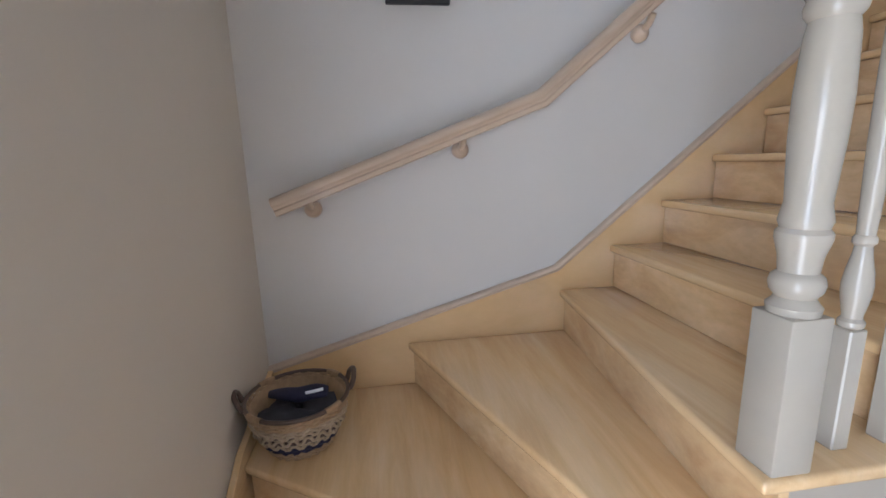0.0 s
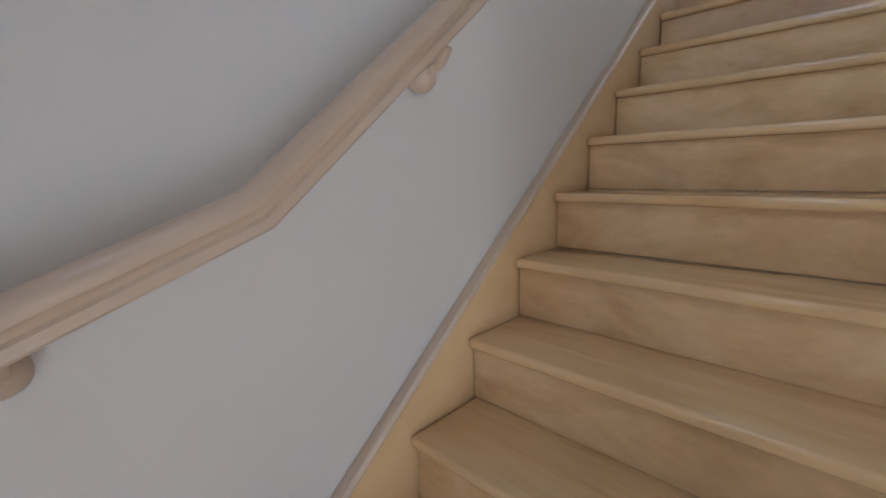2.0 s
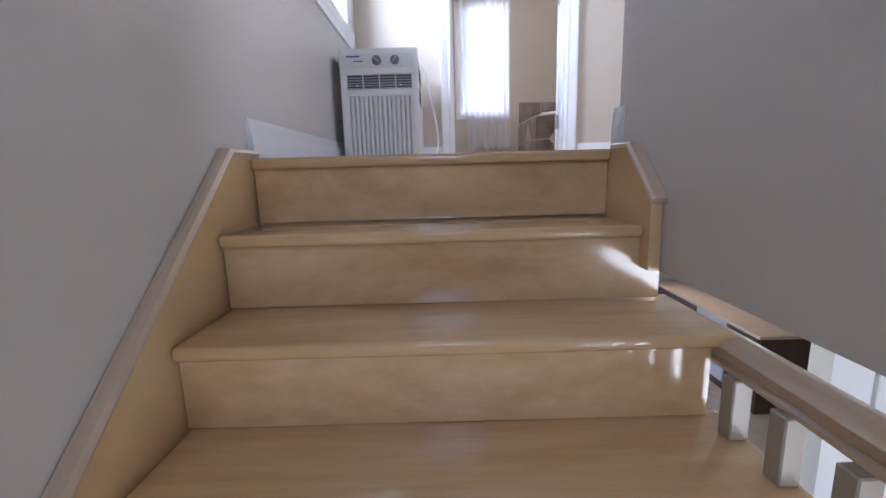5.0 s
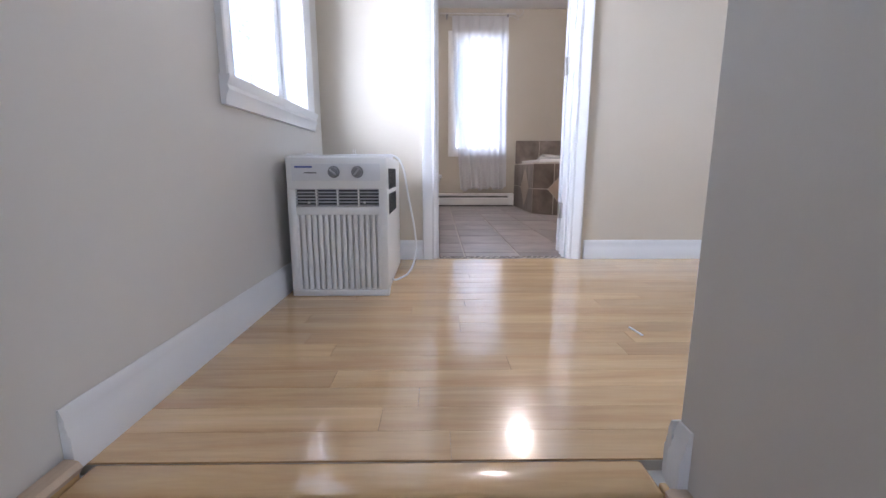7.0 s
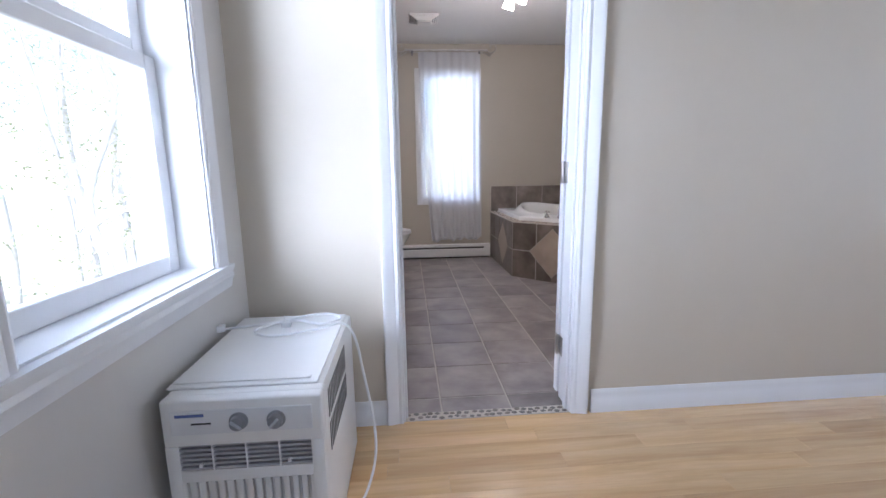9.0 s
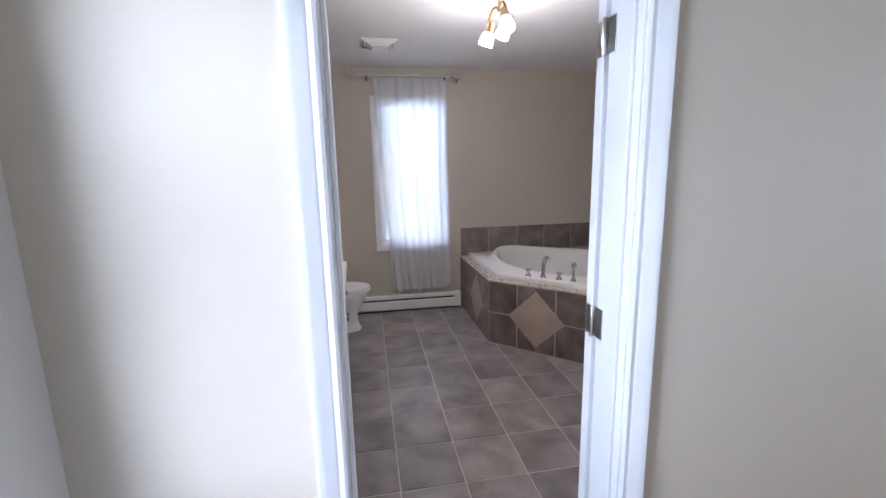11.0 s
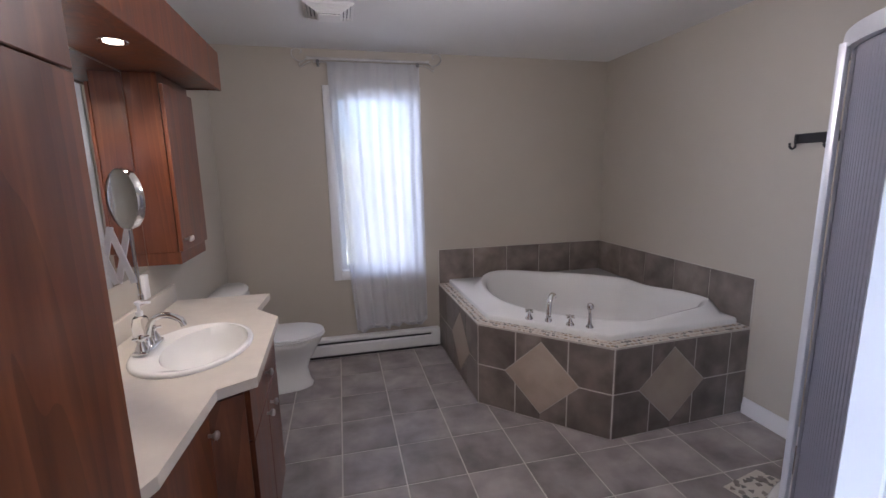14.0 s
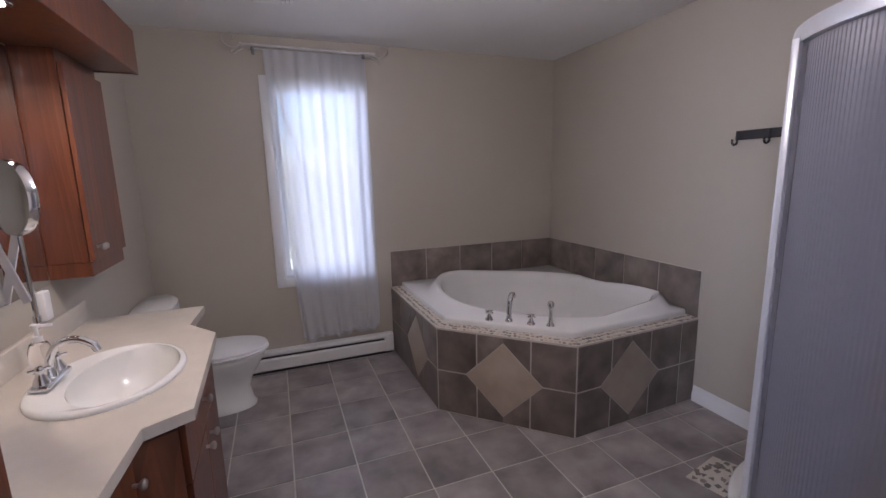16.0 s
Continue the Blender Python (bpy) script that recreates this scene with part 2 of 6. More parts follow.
def sheer_material():
    m = material("sheer_voile", (0.9, 0.9, 0.92), 0.8)
    nt = m.node_tree
    out = nt.nodes["Material Output"]
    dif = node(m, "ShaderNodeBsdfDiffuse", Color=(0.86, 0.86, 0.88, 1))
    tra = node(m, "ShaderNodeBsdfTranslucent", Color=(0.62, 0.63, 0.67, 1))
    clear = node(m, "ShaderNodeBsdfTransparent")
    mix1 = node(m, "ShaderNodeMixShader", Fac=0.45)
    mix2 = node(m, "ShaderNodeMixShader", Fac=0.42)
    co = world_coords(m, (900, 900, 900))
    wv = node(m, "ShaderNodeTexNoise", Scale=1.0, Detail=1.0)
    link(m, co, "Vector", wv, "Vector")
    rg = node(m, "ShaderNodeMapRange", **{"To Min": 0.10, "To Max": 0.28})
    link(m, wv, "Fac", rg, "Value")
    link(m, rg, "Result", mix2, "Fac")
    nt.links.new(dif.outputs[0], mix1.inputs[1])
    nt.links.new(tra.outputs[0], mix1.inputs[2])
    nt.links.new(mix1.outputs[0], mix2.inputs[1])
    nt.links.new(clear.outputs[0], mix2.inputs[2])
    nt.links.new(mix2.outputs[0], out.inputs["Surface"])
    return m


SHEER = sheer_material()


def frosted_material():
    m = material("frosted_glass", (0.36, 0.355, 0.42), 0.3)
    b = m.node_tree.nodes["Principled BSDF"]
    b.inputs["Transmission Weight"].default_value = 0.55
    b.inputs["IOR"].default_value = 1.3
    return m


FROSTED = frosted_material()


def glow_material(name, color, strength):
    m = material(name, color, 0.4)
    b = m.node_tree.nodes["Principled BSDF"]
    b.inputs["Emission Color"].default_value = (*color, 1)
    b.inputs["Emission Strength"].default_value = strength
    return m


BULB = glow_material("lit_bulb", (1.0, 0.88, 0.68), 4.0)

# ---------------------------------------------------------------- helpers


def box(bm, x0, x1, y0, y1, z0, z1, bevel=0.0, seg=2):
    """A box added to bm; bevel rounds its edges."""
    r = bmesh.ops.create_cube(bm, size=1.0)
    vs = r["verts"]
    for v in vs:
        v.co = Vector(((x0 + x1) / 2 + v.co.x * (x1 - x0), (y0 + y1) / 2 + v.co.y * (y1 - y0), (z0 + z1) / 2 + v.co.z * (z1 - z0)))
    if bevel:
        es = list({e for v in vs for e in v.link_edges})
        bmesh.ops.bevel(bm, geom=es, offset=bevel, segments=seg, affect="EDGES", profile=0.5)
    return bm


def bbox(*a, bevel=0.0, seg=2):
    return box(bmesh.new(), *a, bevel=bevel, seg=seg)


def prism(pts, axis, a, b, bevel=0.0, bm=None, seg=2):
    """A polygon of pairs pushed along an axis: 'x' takes (y, z), 'y' takes (x, z), 'z' takes (x, y)."""
    bm = bm or bmesh.new()

    def at(p, d):
        return {"x": (d, p[0], p[1]), "y": (p[0], d, p[1]), "z": (p[0], p[1], d)}[axis]
    lo = [bm.verts.new(at(p, a)) for p in pts]
    hi = [bm.verts.new(at(p, b)) for p in pts]
    fs = [bm.faces.new(lo), bm.faces.new(hi)]
    n = len(pts)
    for i in range(n):
        fs.append(bm.faces.new((lo[i], lo[(i + 1) % n], hi[(i + 1) % n], hi[i])))
    bmesh.ops.recalc_face_normals(bm, faces=fs)
    if bevel:
        es = list({e for f in fs for e in f.edges})
        bmesh.ops.bevel(bm, geom=es, offset=bevel, segments=seg, affect="EDGES", profile=0.5)
    return bm


def lathe(profile, seg=24, bm=None, centre=(0, 0, 0)):
    """Turns (radius, height) pairs round the z axis."""
    bm = bm or bmesh.new()
    rings = []
    for r, z in profile:
        rings.append([bm.verts.new((centre[0] + r * math.cos(2 * math.pi * i / seg), centre[1] + r * math.sin(2 * math.pi * i / seg), centre[2] + z)) for i in range(seg)])
    fs = []
    for lo, hi in zip(rings, rings[1:]):
        for i in range(seg):
            fs.append(bm.faces.new((lo[i], lo[(i + 1) % seg], hi[(i + 1) % seg], hi[i])))
    fs.append(bm.faces.new(rings[0]))
    fs.append(bm.faces.new(rings[-1]))
    bmesh.ops.recalc_face_normals(bm, faces=fs)
    return bm


def sweep(path, section, bm=None, closed=False, cap=True):
    """A section of (side, up) pairs carried along a path of points; up stays as near to z as it can."""
    bm = bm or bmesh.new()
    pts = [Vector(p) for p in path]
    n = len(pts)
    rings = []
    for i, p in enumerate(pts):
        a = pts[(i - 1) % n] if closed or i else p
        b = pts[(i + 1) % n] if closed or i < n - 1 else p
        d = (b - a).normalized()
        side = d.cross(Vector((0, 0, 1)))
        if side.length < 1e-3:
            side = Vector((1, 0, 0))
        side.normalize()
        up = side.cross(d).normalized()
        rings.append([bm.verts.new(p + side * s + up * u) for s, u in section])
    m = len(section)
    fs = []
    pairs = list(zip(rings, rings[1:])) + ([(rings[-1], rings[0])] if closed else [])
    for lo, hi in pairs:
        for i in range(m):
            fs.append(bm.faces.new((lo[i], lo[(i + 1) % m], hi[(i + 1) % m], hi[i])))
    if cap and not closed:
        fs.append(bm.faces.new(rings[0]))
        fs.append(bm.faces.new(rings[-1]))
    bmesh.ops.recalc_face_normals(bm, faces=fs)
    return bm


def circle(r, seg=10):
    return [(r * math.cos(2 * math.pi * i / seg), r * math.sin(2 * math.pi * i / seg)) for i in range(seg)]


def curve_points(ctrl, steps=8):
    """A smooth line through control points."""
    p = [Vector(c) for c in ctrl]
    p = [p[0] * 2 - p[1]] + p + [p[-1] * 2 - p[-2]]
    out = []
    for i in range(1, len(p) - 2):
        for k in range(steps):
            t = k / steps
            out.append(0.5 * (2 * p[i] + (p[i + 1] - p[i - 1]) * t + (2 * p[i - 1] - 5 * p[i] + 4 * p[i + 1] - p[i + 2]) * t * t + (3 * p[i] - p[i - 1] - 3 * p[i + 1] + p[i + 2]) * t ** 3))
    out.append(p[-2])
    return out


def finish(bm, name, mat, smooth=None):
    me = bpy.data.meshes.new(name)
    bm.normal_update()
    if smooth is not None:
        lim = math.cos(radians(smooth))
        for f in bm.faces:
            f.smooth = True
        for e in bm.edges:
            if len(e.link_faces) == 2 and e.link_faces[0].normal.dot(e.link_faces[1].normal) < lim:
                e.smooth = False
    bm.to_mesh(me)
    bm.free()
    if mat:
        me.materials.append(mat)
    return me


def thing(name, base, label, category, group="", kind=""):
    ob = new(name)
    ob.location = base
    ob.empty_display_size = 0.05
    return tagged(ob, label, category, group, kind)


def root_of(ob):
    while ob.parent:
        ob = ob.parent
    return ob


def part(name, bm, mat, parent, label="", smooth=35):
    """Links a bmesh, given in world coordinates, as one mesh under a thing or a part."""
    base = root_of(parent).location
    bmesh.ops.translate(bm, verts=bm.verts, vec=-Vector(base))
    ob = new(name, finish(bm, name, mat, smooth))
    ob.parent = parent
    return tagged(ob, label)


def solid(name, bm, mat, label, category="", group="", kind="", smooth=35):
    """A thing that is one mesh, given in world coordinates, with its origin at its base."""
    lo = [min(v.co[i] for v in bm.verts) for i in range(3)]
    hi = [max(v.co[i] for v in bm.verts) for i in range(3)]
    base = Vector(((lo[0] + hi[0]) / 2, (lo[1] + hi[1]) / 2, lo[2]))
    bmesh.ops.translate(bm, verts=bm.verts, vec=-base)
    ob = new(name, finish(bm, name, mat, smooth))
    ob.location = base
    return tagged(ob, label, category, group, kind)


def structure(name, bm, mat, label, category, smooth=None):
    ob = new(name, finish(bm, name, mat, smooth))
    return tagged(ob, label, category, "", "structure")


# ---------------------------------------------------------------- the plan
RISE, GOING = 0.17, 0.205
LOW = -16 * RISE          # floor of the lower storey
SLAB = -0.27              # ceiling of the lower storey
TOP = 2.49                # ceiling of the upper storey
STAIR_R = 0.985           # wall at the open side of the stairwell
DOOR_Y = 1.768            # hall face of the bathroom wall
BATH_S, BATH_N, BATH_W, BATH_E = 1.865, 5.30, -0.06, 3.252


def holed_wall(axis, a, b, u0, u1, z0, z1, holes):
    """A wall between a and b across, from u0 to u1 along, with rectangular holes (u0, u1, z0, z1) in order."""
    bm = bmesh.new()

    def put(p, q, r, s):
        if q - p < 1e-4 or s - r < 1e-4:
            return
        if axis == "x":
            box(bm, a, b, p, q, r, s)
        else:
            box(bm, p, q, a, b, r, s)
    u = u0
    for h0, h1, hz0, hz1 in holes:
        put(u, h0, z0, z1)
        put(h0, h1, z0, hz0)
        put(h0, h1, hz1, z1)
        u = h1
    put(u, u1, z0, z1)
    return bm


HALL_WIN = (0.775, 1.515, 0.745, 2.06)
BATH_WIN = (0.815, 1.465, 0.725, 2.175)
DOOR = (0.585, 1.345, 0.0, 2.08)
HALL_EAST_WIN = (-0.22, 1.02, 0.8, 2.1)
# Opening added out of view for the south fill lamp.
HALL_FILL_WIN = (1.6, 2.8, 0.8, 2.05)
# Made-up opening, never in view, that lets the stair fill lamp in.
STAIR_FILL_WIN = (0.15, 0.91, 0.5, 1.8)
KITCHEN_WIN = (5.45, 6.35, -2.0, -0.70)
structure("wall_west", holed_wall("x", -0.22, 0.0, WALL_S, DOOR_Y + 0.058, LOW, TOP, [HALL_WIN]), STAIR_PAINT, "pale painted wall along the stairs and the hall", "wall")
structure("wall_bath_west", holed_wall("x", -0.32, BATH_W, DOOR_Y + 0.06, BATH_N, -0.3, TOP, []), BATH_PAINT, "taupe painted bathroom wall behind the vanity", "wall")
structure("wall_south", holed_wall("y", WALL_S - 0.12, WALL_S, -0.22, 4.2, LOW, TOP, [STAIR_FILL_WIN, (1.95, 2.85, LOW + 0.04, -0.62)]), PAINT, "beige painted wall at the foot of the stairs", "wall")
structure("wall_stairwell", bbox(STAIR_R, 1.10, WALL_S, 0.03, SLAB, TOP), STAIR_PAINT, "pale painted wall above the open side of the stairs", "wall")
structure("wall_bath_south", holed_wall("y", DOOR_Y, DOOR_Y + 0.06, 0.0, 4.2, 0.0, TOP, [DOOR]), PAINT, "beige painted hall wall with the bathroom doorway", "wall")
structure("wall_bath_south_inner", holed_wall("y", DOOR_Y + 0.06, BATH_S, BATH_W, BATH_E, 0.0, TOP, [DOOR]), BATH_PAINT, "taupe painted bathroom face of the doorway wall", "wall")
structure("wall_bath_north", holed_wall("y", BATH_N, BATH_N + 0.2, -0.32, BATH_E + 0.2, -0.3, TOP, [BATH_WIN]), BATH_PAINT, "taupe painted bathroom wall with a tall window", "wall")
structure("wall_bath_east", bbox(BATH_E, BATH_E + 0.2, BATH_S, BATH_N, -0.3, TOP), BATH_PAINT, "taupe painted bathroom wall beside the tub", "wall")
structure("wall_hall_east", holed_wall("x", 4.2, 4.32, -1.4, DOOR_Y + 0.1, SLAB, TOP, [HALL_EAST_WIN]), PAINT, "plain beige hall wall", "wall")
structure("wall_hall_south", holed_wall("y", -1.4, -1.28, 1.10, 4.2, 0.0, TOP, [HALL_FILL_WIN]), PAINT, "plain beige hall wall", "wall")
# Unseen sun blocker: its overhang stops direct sun at the added stair window.
structure("roof", bbox(-0.95, 5.0, WALL_S - 1.05, BATH_N + 0.7, TOP + 0.21, TOP + 0.36), CEILING_PAINT, "unseen slab with deep eaves, added to keep the sun off the stair window", "roof")
structure("ceiling", bbox(-0.32, 4.4, WALL_S - 0.2, BATH_N + 0.2, TOP, TOP + 0.2), CEILING_PAINT, "white painted ceiling", "ceiling")
slab = bmesh.new()
box(slab, 1.10, 7.7, WALL_S, 0.04, SLAB, -0.024)
box(slab, -0.0, 7.7, 0.04, 5.5, SLAB, -0.024)
structure("ceiling_lower", slab, CEILING_PAINT, "white ceiling of the lower storey and floor deck above it", "ceiling")
structure("floor_lower", bbox(-0.22, 7.7, WALL_S - 0.2, 5.5, LOW - 0.2, LOW), STONE, "pale beige floor of the lower storey", "floor")
structure("wall_kitchen_north", holed_wall("y", 5.30, 5.50, -0.2, 7.7, LOW, SLAB, [KITCHEN_WIN]), STAIR_PAINT, "pale kitchen wall with a window", "wall")
structure("wall_kitchen_east", bbox(7.5, 7.7, 0.48, 5.3, LOW, SLAB), STAIR_PAINT, "plain pale kitchen wall", "wall")
structure("wall_lower_east", bbox(3.9, 4.02, WALL_S, 0.60, LOW, SLAB), STAIR_PAINT, "plain pale lower wall", "wall")
structure("wall_entrance", bbox(2.19, 7.5, 0.60, 0.72, LOW, SLAB), TRIM, "white wall beside the kitchen passage", "wall")
structure("wall_under_stairs", bbox(0.0, 1.06, 0.05, 0.15, LOW, SLAB), STAIR_PAINT, "plain pale wall under the landing", "wall")

# ---------------------------------------------------------------- stairs
def tread_y(k):
    return -GOING * k


PIVOT = (1.0, -2.03)


def stairs():
    st = thing("staircase", (0.5, -1.5, LOW), "varnished maple staircase with closed risers and three winder steps", "stairs", "", "structure")
    xl = 0.028
    # straight flight: 0 is the landing nosing, 9 the first straight nosing above the winders
    for k in range(0, 9):
        y, z = tread_y(k), -RISE * k
        xr = 0.957 if k < 2 else 1.038
        back = y + GOING + 0.050 if k else 0.085
        t = prism([(xl, y), (xr, y), (xr, back), (xl, back)], "z", z - 0.028, z, 0.009, seg=3)
        part("tread", t, MAPLE_X, st)
        rx = 0.957 if k < 1 else 1.006
        r = bbox(xl, rx, y + 0.022, y + 0.038, z - RISE + 0.0005, z - 0.0285, bevel=0.001, seg=1)
        part("riser", r, RISER, st)
    # winders
    lines = [((xl, -1.845), (1.065, -1.93)), ((xl, -2.456), (1.0, -2.09)), ((0.42, WALL_S + 0.02), (0.93, -2.12))]
    shapes = [
        [(xl, -1.845), (1.075, -1.945), (1.075, -1.595), (xl, -1.595)],
        [(xl, -2.456), (0.98, -2.10), (1.03, -1.90), (xl, -1.775)],
        [(xl, WALL_S + 0.02), (0.42, WALL_S + 0.02), (0.95, -2.13), (1.03, -2.0), (0.9, -2.1), (xl, -2.42)],
    ]
    for k, sh in zip((9, 10, 11), shapes):
        z = -RISE * k
        part("tread", prism(sh, "z", z - 0.028, z, 0.009, seg=3), MAPLE_X, st)
    for k, (a, b) in zip((9, 10, 11), lines):
        a, b = Vector((*a, 0)), Vector((*b, 0))
        d = (b - a).normalized()
        n = Vector((-d.y, d.x, 0))
        if k == 11:
            n = -n if n.x > 0 else n
        p = [a + n * 0.022, b + n * 0.022, b + n * 0.04, a + n * 0.04]
        z = -RISE * k
        part("riser", prism([(q.x, q.y) for q in p], "z", z - RISE + 0.0005, z - 0.0285), RISER, st)
    # lower straight steps, down towards the entrance
    for j, k in enumerate((12, 13, 14, 15)):
        x, z = 1.02 + 0.205 * j, -RISE * k
        sh = [(x - 0.22, WALL_S + 0.02), (x, WALL_S + 0.02), (x, -2.0), (x - 0.22, -2.0)]
        if k == 12:
            sh = [(0.40, WALL_S + 0.02), (x, WALL_S + 0.02), (x, -2.0), (0.9, -2.0)]
        part("tread", prism(sh, "z", z - 0.028, z, 0.009), MAPLE_Y, st)
        part("riser", bbox(x - 0.04, x - 0.022, WALL_S + 0.02, -2.0, z - RISE + 0.0005, z - 0.0285), RISER, st)
    # skirting boards
    s0 = lambda y: -1.4445 + 0.824 * (y + 1.854)
    sk = [(-0.085, s0(-0.085)), (-1.854, -1.4445), (WALL_S, -1.771), (WALL_S, -2.1), (-1.6, -1.75), (0.06, -0.26), (0.06, s0(-0.085))]
    skirt = part("skirting_board", prism(sk, "x", 0.002, 0.024, 0.002, seg=1), SKIRT_WOOD, st)
    cap = [(-0.014, -0.012), (0.0, -0.012), (0.004, 0.0), (0.0, 0.009), (-0.006, 0.012), (-0.014, 0.0125)]
    path = [(0.016, WALL_S + 0.004, -1.771), (0.016, -1.854, -1.4445), (0.016, -0.085, s0(-0.085)), (0.016, 0.06, s0(-0.085))]
    part("cap_moulding", sweep(path, [(s * 1.6 + 0.0085, u) for s, u in cap]), RAIL_WOOD, st)
    sk2 = [(0.03, -1.765), (0.42, -1.83), (0.75, -2.0), (1.9, -2.72), (1.4, -2.72), (0.03, -1.95)]
    part("skirting_board", prism(sk2, "y", WALL_S + 0.002, WALL_S + 0.022, 0.002, seg=1), MAPLE_X, st)
    skr = [(0.028, 0.0), (-0.092, 0.0), (-0.225, -0.118), (-0.225, SLAB + 0.002), (0.028, SLAB + 0.002)]
    part("skirting_board", prism(skr, "x", 0.958, 0.984, 0.002, seg=1), SKIRT_WOOD, st)
    part("cap_moulding", sweep([(0.971, -0.002, 0.004), (0.971, -0.094, 0.004), (0.971, -0.236, -0.118)], [(-0.018, -0.005), (0.018, -0.005), (0.019, 0.004), (0.012, 0.009), (-0.012, 0.009), (-0.019, 0.004)]), RAIL_WOOD, st)
    # closed side under the open ends of the treads
    side = [(-0.225, -0.34)]
    for k in range(2, 9):
        side += [(tread_y(k) + 0.03, -RISE * k - 0.03), (tread_y(k) + 0.03, -RISE * (k + 1) - 0.03)]
    side += [(-1.89, -RISE * 9 - 0.03), (-1.89, LOW), (-0.225, LOW)]
    part("side_panel", prism(side, "x", 0.984, 1.0055), BALUSTER_PAINT, st)
    return st


stairs()


def baluster_profile(z0, z1):
    """Turned shaft from z0 to z1, as (radius, height)."""
    shape = [(0.0165, 0.0), (0.021, 0.004), (0.0215, 0.012), (0.0165, 0.018), (0.0165, 0.024), (0.019, 0.034), (0.0235, 0.058), (0.0245, 0.075),
             (0.0215, 0.098), (0.0155, 0.125), (0.0135, 0.14), (0.0185, 0.145), (0.0185, 0.153), (0.0145, 0.158), (0.0150, 0.17), (0.0195, 0.30), (0.0205, 0.42), (0.018, 0.6), (0.015, 0.9)]
    out = []
    for r, h in shape:
        if z0 + h >= z1:
            break
        out.append((r * 0.86, z0 + h))
    out.append((out[-1][0], z1))
    return out


RAIL_Z = -0.352


def balustrade():
    bl = thing("balustrade", (1.04, -1.1, -1.53), "cream painted balustrade with turned balusters and a level wooden handrail", "balustrade")
    for i in range(13):
        y = -0.452 - 0.1085 * i
        foot = -RISE * (int(-y / GOING) + 1)
        zt = RAIL_Z - 0.048
        sh = min(-0.463 + 0.829 * (y + 0.735), zt)
        b = bmesh.new()
        box(b, 0.9955, 1.0285, y - 0.0165, y + 0.0165, foot, sh, 0.0025, 1)
        if sh < zt - 0.03:
            lathe(baluster_profile(sh, zt), 16, b, (1.012, y, 0))
        part("baluster", b, BALUSTER_PAINT, bl)
    rail = [(-0.026, -0.05), (0.026, -0.05), (0.026, -0.042), (0.020, -0.036), (0.031, -0.022), (0.033, -0.010), (0.024, 0.0), (0.0, 0.006), (-0.024, 0.0), (-0.033, -0.010), (-0.031, -0.022), (-0.020, -0.036), (-0.026, -0.042)]
    part("handrail", sweep([(1.035, -1.86, RAIL_Z), (1.035, -0.345, RAIL_Z)], rail), RAIL_WOOD, bl, "pale wooden handrail")
    nw = bmesh.new()
    cx, cy, h = 1.032, -1.892, 0.037
    box(nw, cx - h, cx + h, cy - h, cy + h, -1.53, -1.262, 0.004, 2)
    prof = [(0.041, -1.262), (0.043, -1.25), (0.036, -1.243), (0.031, -1.236), (0.040, -1.226), (0.043, -1.214), (0.040, -1.203), (0.031, -1.196), (0.034, -1.17), (0.042, -1.145), (0.042, -1.135), (0.036, -1.128), (0.040, -1.118), (0.038, -1.108),
            (0.034, -1.09), (0.040, -1.0), (0.041, -0.94), (0.037, -0.86), (0.033, -0.84), (0.040, -0.832), (0.042, -0.822), (0.038, -0.812), (0.044, -0.80)]
    lathe([(r * 0.86, z) for r, z in prof], 28, nw, (cx, cy, 0))
    box(nw, cx - h, cx + h, cy - h, cy + h, -0.80, -0.30, 0.004, 2)
    lathe([(0.03, -0.30), (0.05, -0.292), (0.05, -0.28), (0.028, -0.27), (0.034, -0.25), (0.04, -0.225), (0.034, -0.20), (0.012, -0.188)], 24, nw, (cx, cy, 0))
    part("newel_post", nw, BALUSTER_PAINT, bl)


balustrade()


def wall_handrail():
    hr = thing("wall_handrail", (0.1, -1.6, -1.2), "pale wooden handrail on round wall brackets", "handrail")
    x = 0.105
    sec = [(0.026 * math.cos(radians(-12 + 204 * i / 14)), 0.008 + 0.024 * math.sin(radians(-12 + 204 * i / 14))) for i in range(15)]
    sec += [(-0.019, -0.004), (-0.018, -0.010), (-0.022, -0.015), (-0.022, -0.028), (-0.018, -0.032), (0.018, -0.032), (0.022, -0.028), (0.022, -0.015), (0.018, -0.010), (0.019, -0.004)]
    path = [(x, -2.88, -1.15), (x, -1.962, -0.815), (x, -0.45, -0.815 + 0.829 * 1.512)]
    part("rail", sweep(path, sec), RAIL_WOOD, hr)
    for y, z in [(-2.765, -1.167), (-2.235, -0.978), (-1.566, -0.584), (-0.8, 0.06)]:
        b = lathe([(0.006, 0.0), (0.022, 0.004), (0.030, 0.016), (0.031, 0.03), (0.026, 0.045), (0.014, 0.056), (0.004, 0.058)], 20)
        bmesh.ops.rotate(b, verts=b.verts, cent=(0, 0, 0), matrix=Matrix.Rotation(radians(90), 3, "Y"))
        bmesh.ops.translate(b, verts=b.verts, vec=(0.004, y, z))
        sweep([(0.045, y, z + 0.004), (0.085, y, z + 0.018), (x, y, z + 0.045)], circle(0.012, 10), b)
        part("bracket", b, RAIL_WOOD, hr)


wall_handrail()


# ---------------------------------------------------------------- upper hall
def base_profile(h=0.105, d=0.016):
    return [(0.0, 0.0), (d, 0.0), (d, h * 0.55), (d * 0.75, h * 0.60), (d * 0.75, h * 0.68), (d * 0.55, h * 0.74), (d * 0.62, h * 0.82), (d * 0.35, h * 0.95), (d * 0.2, h), (0.0, h)]


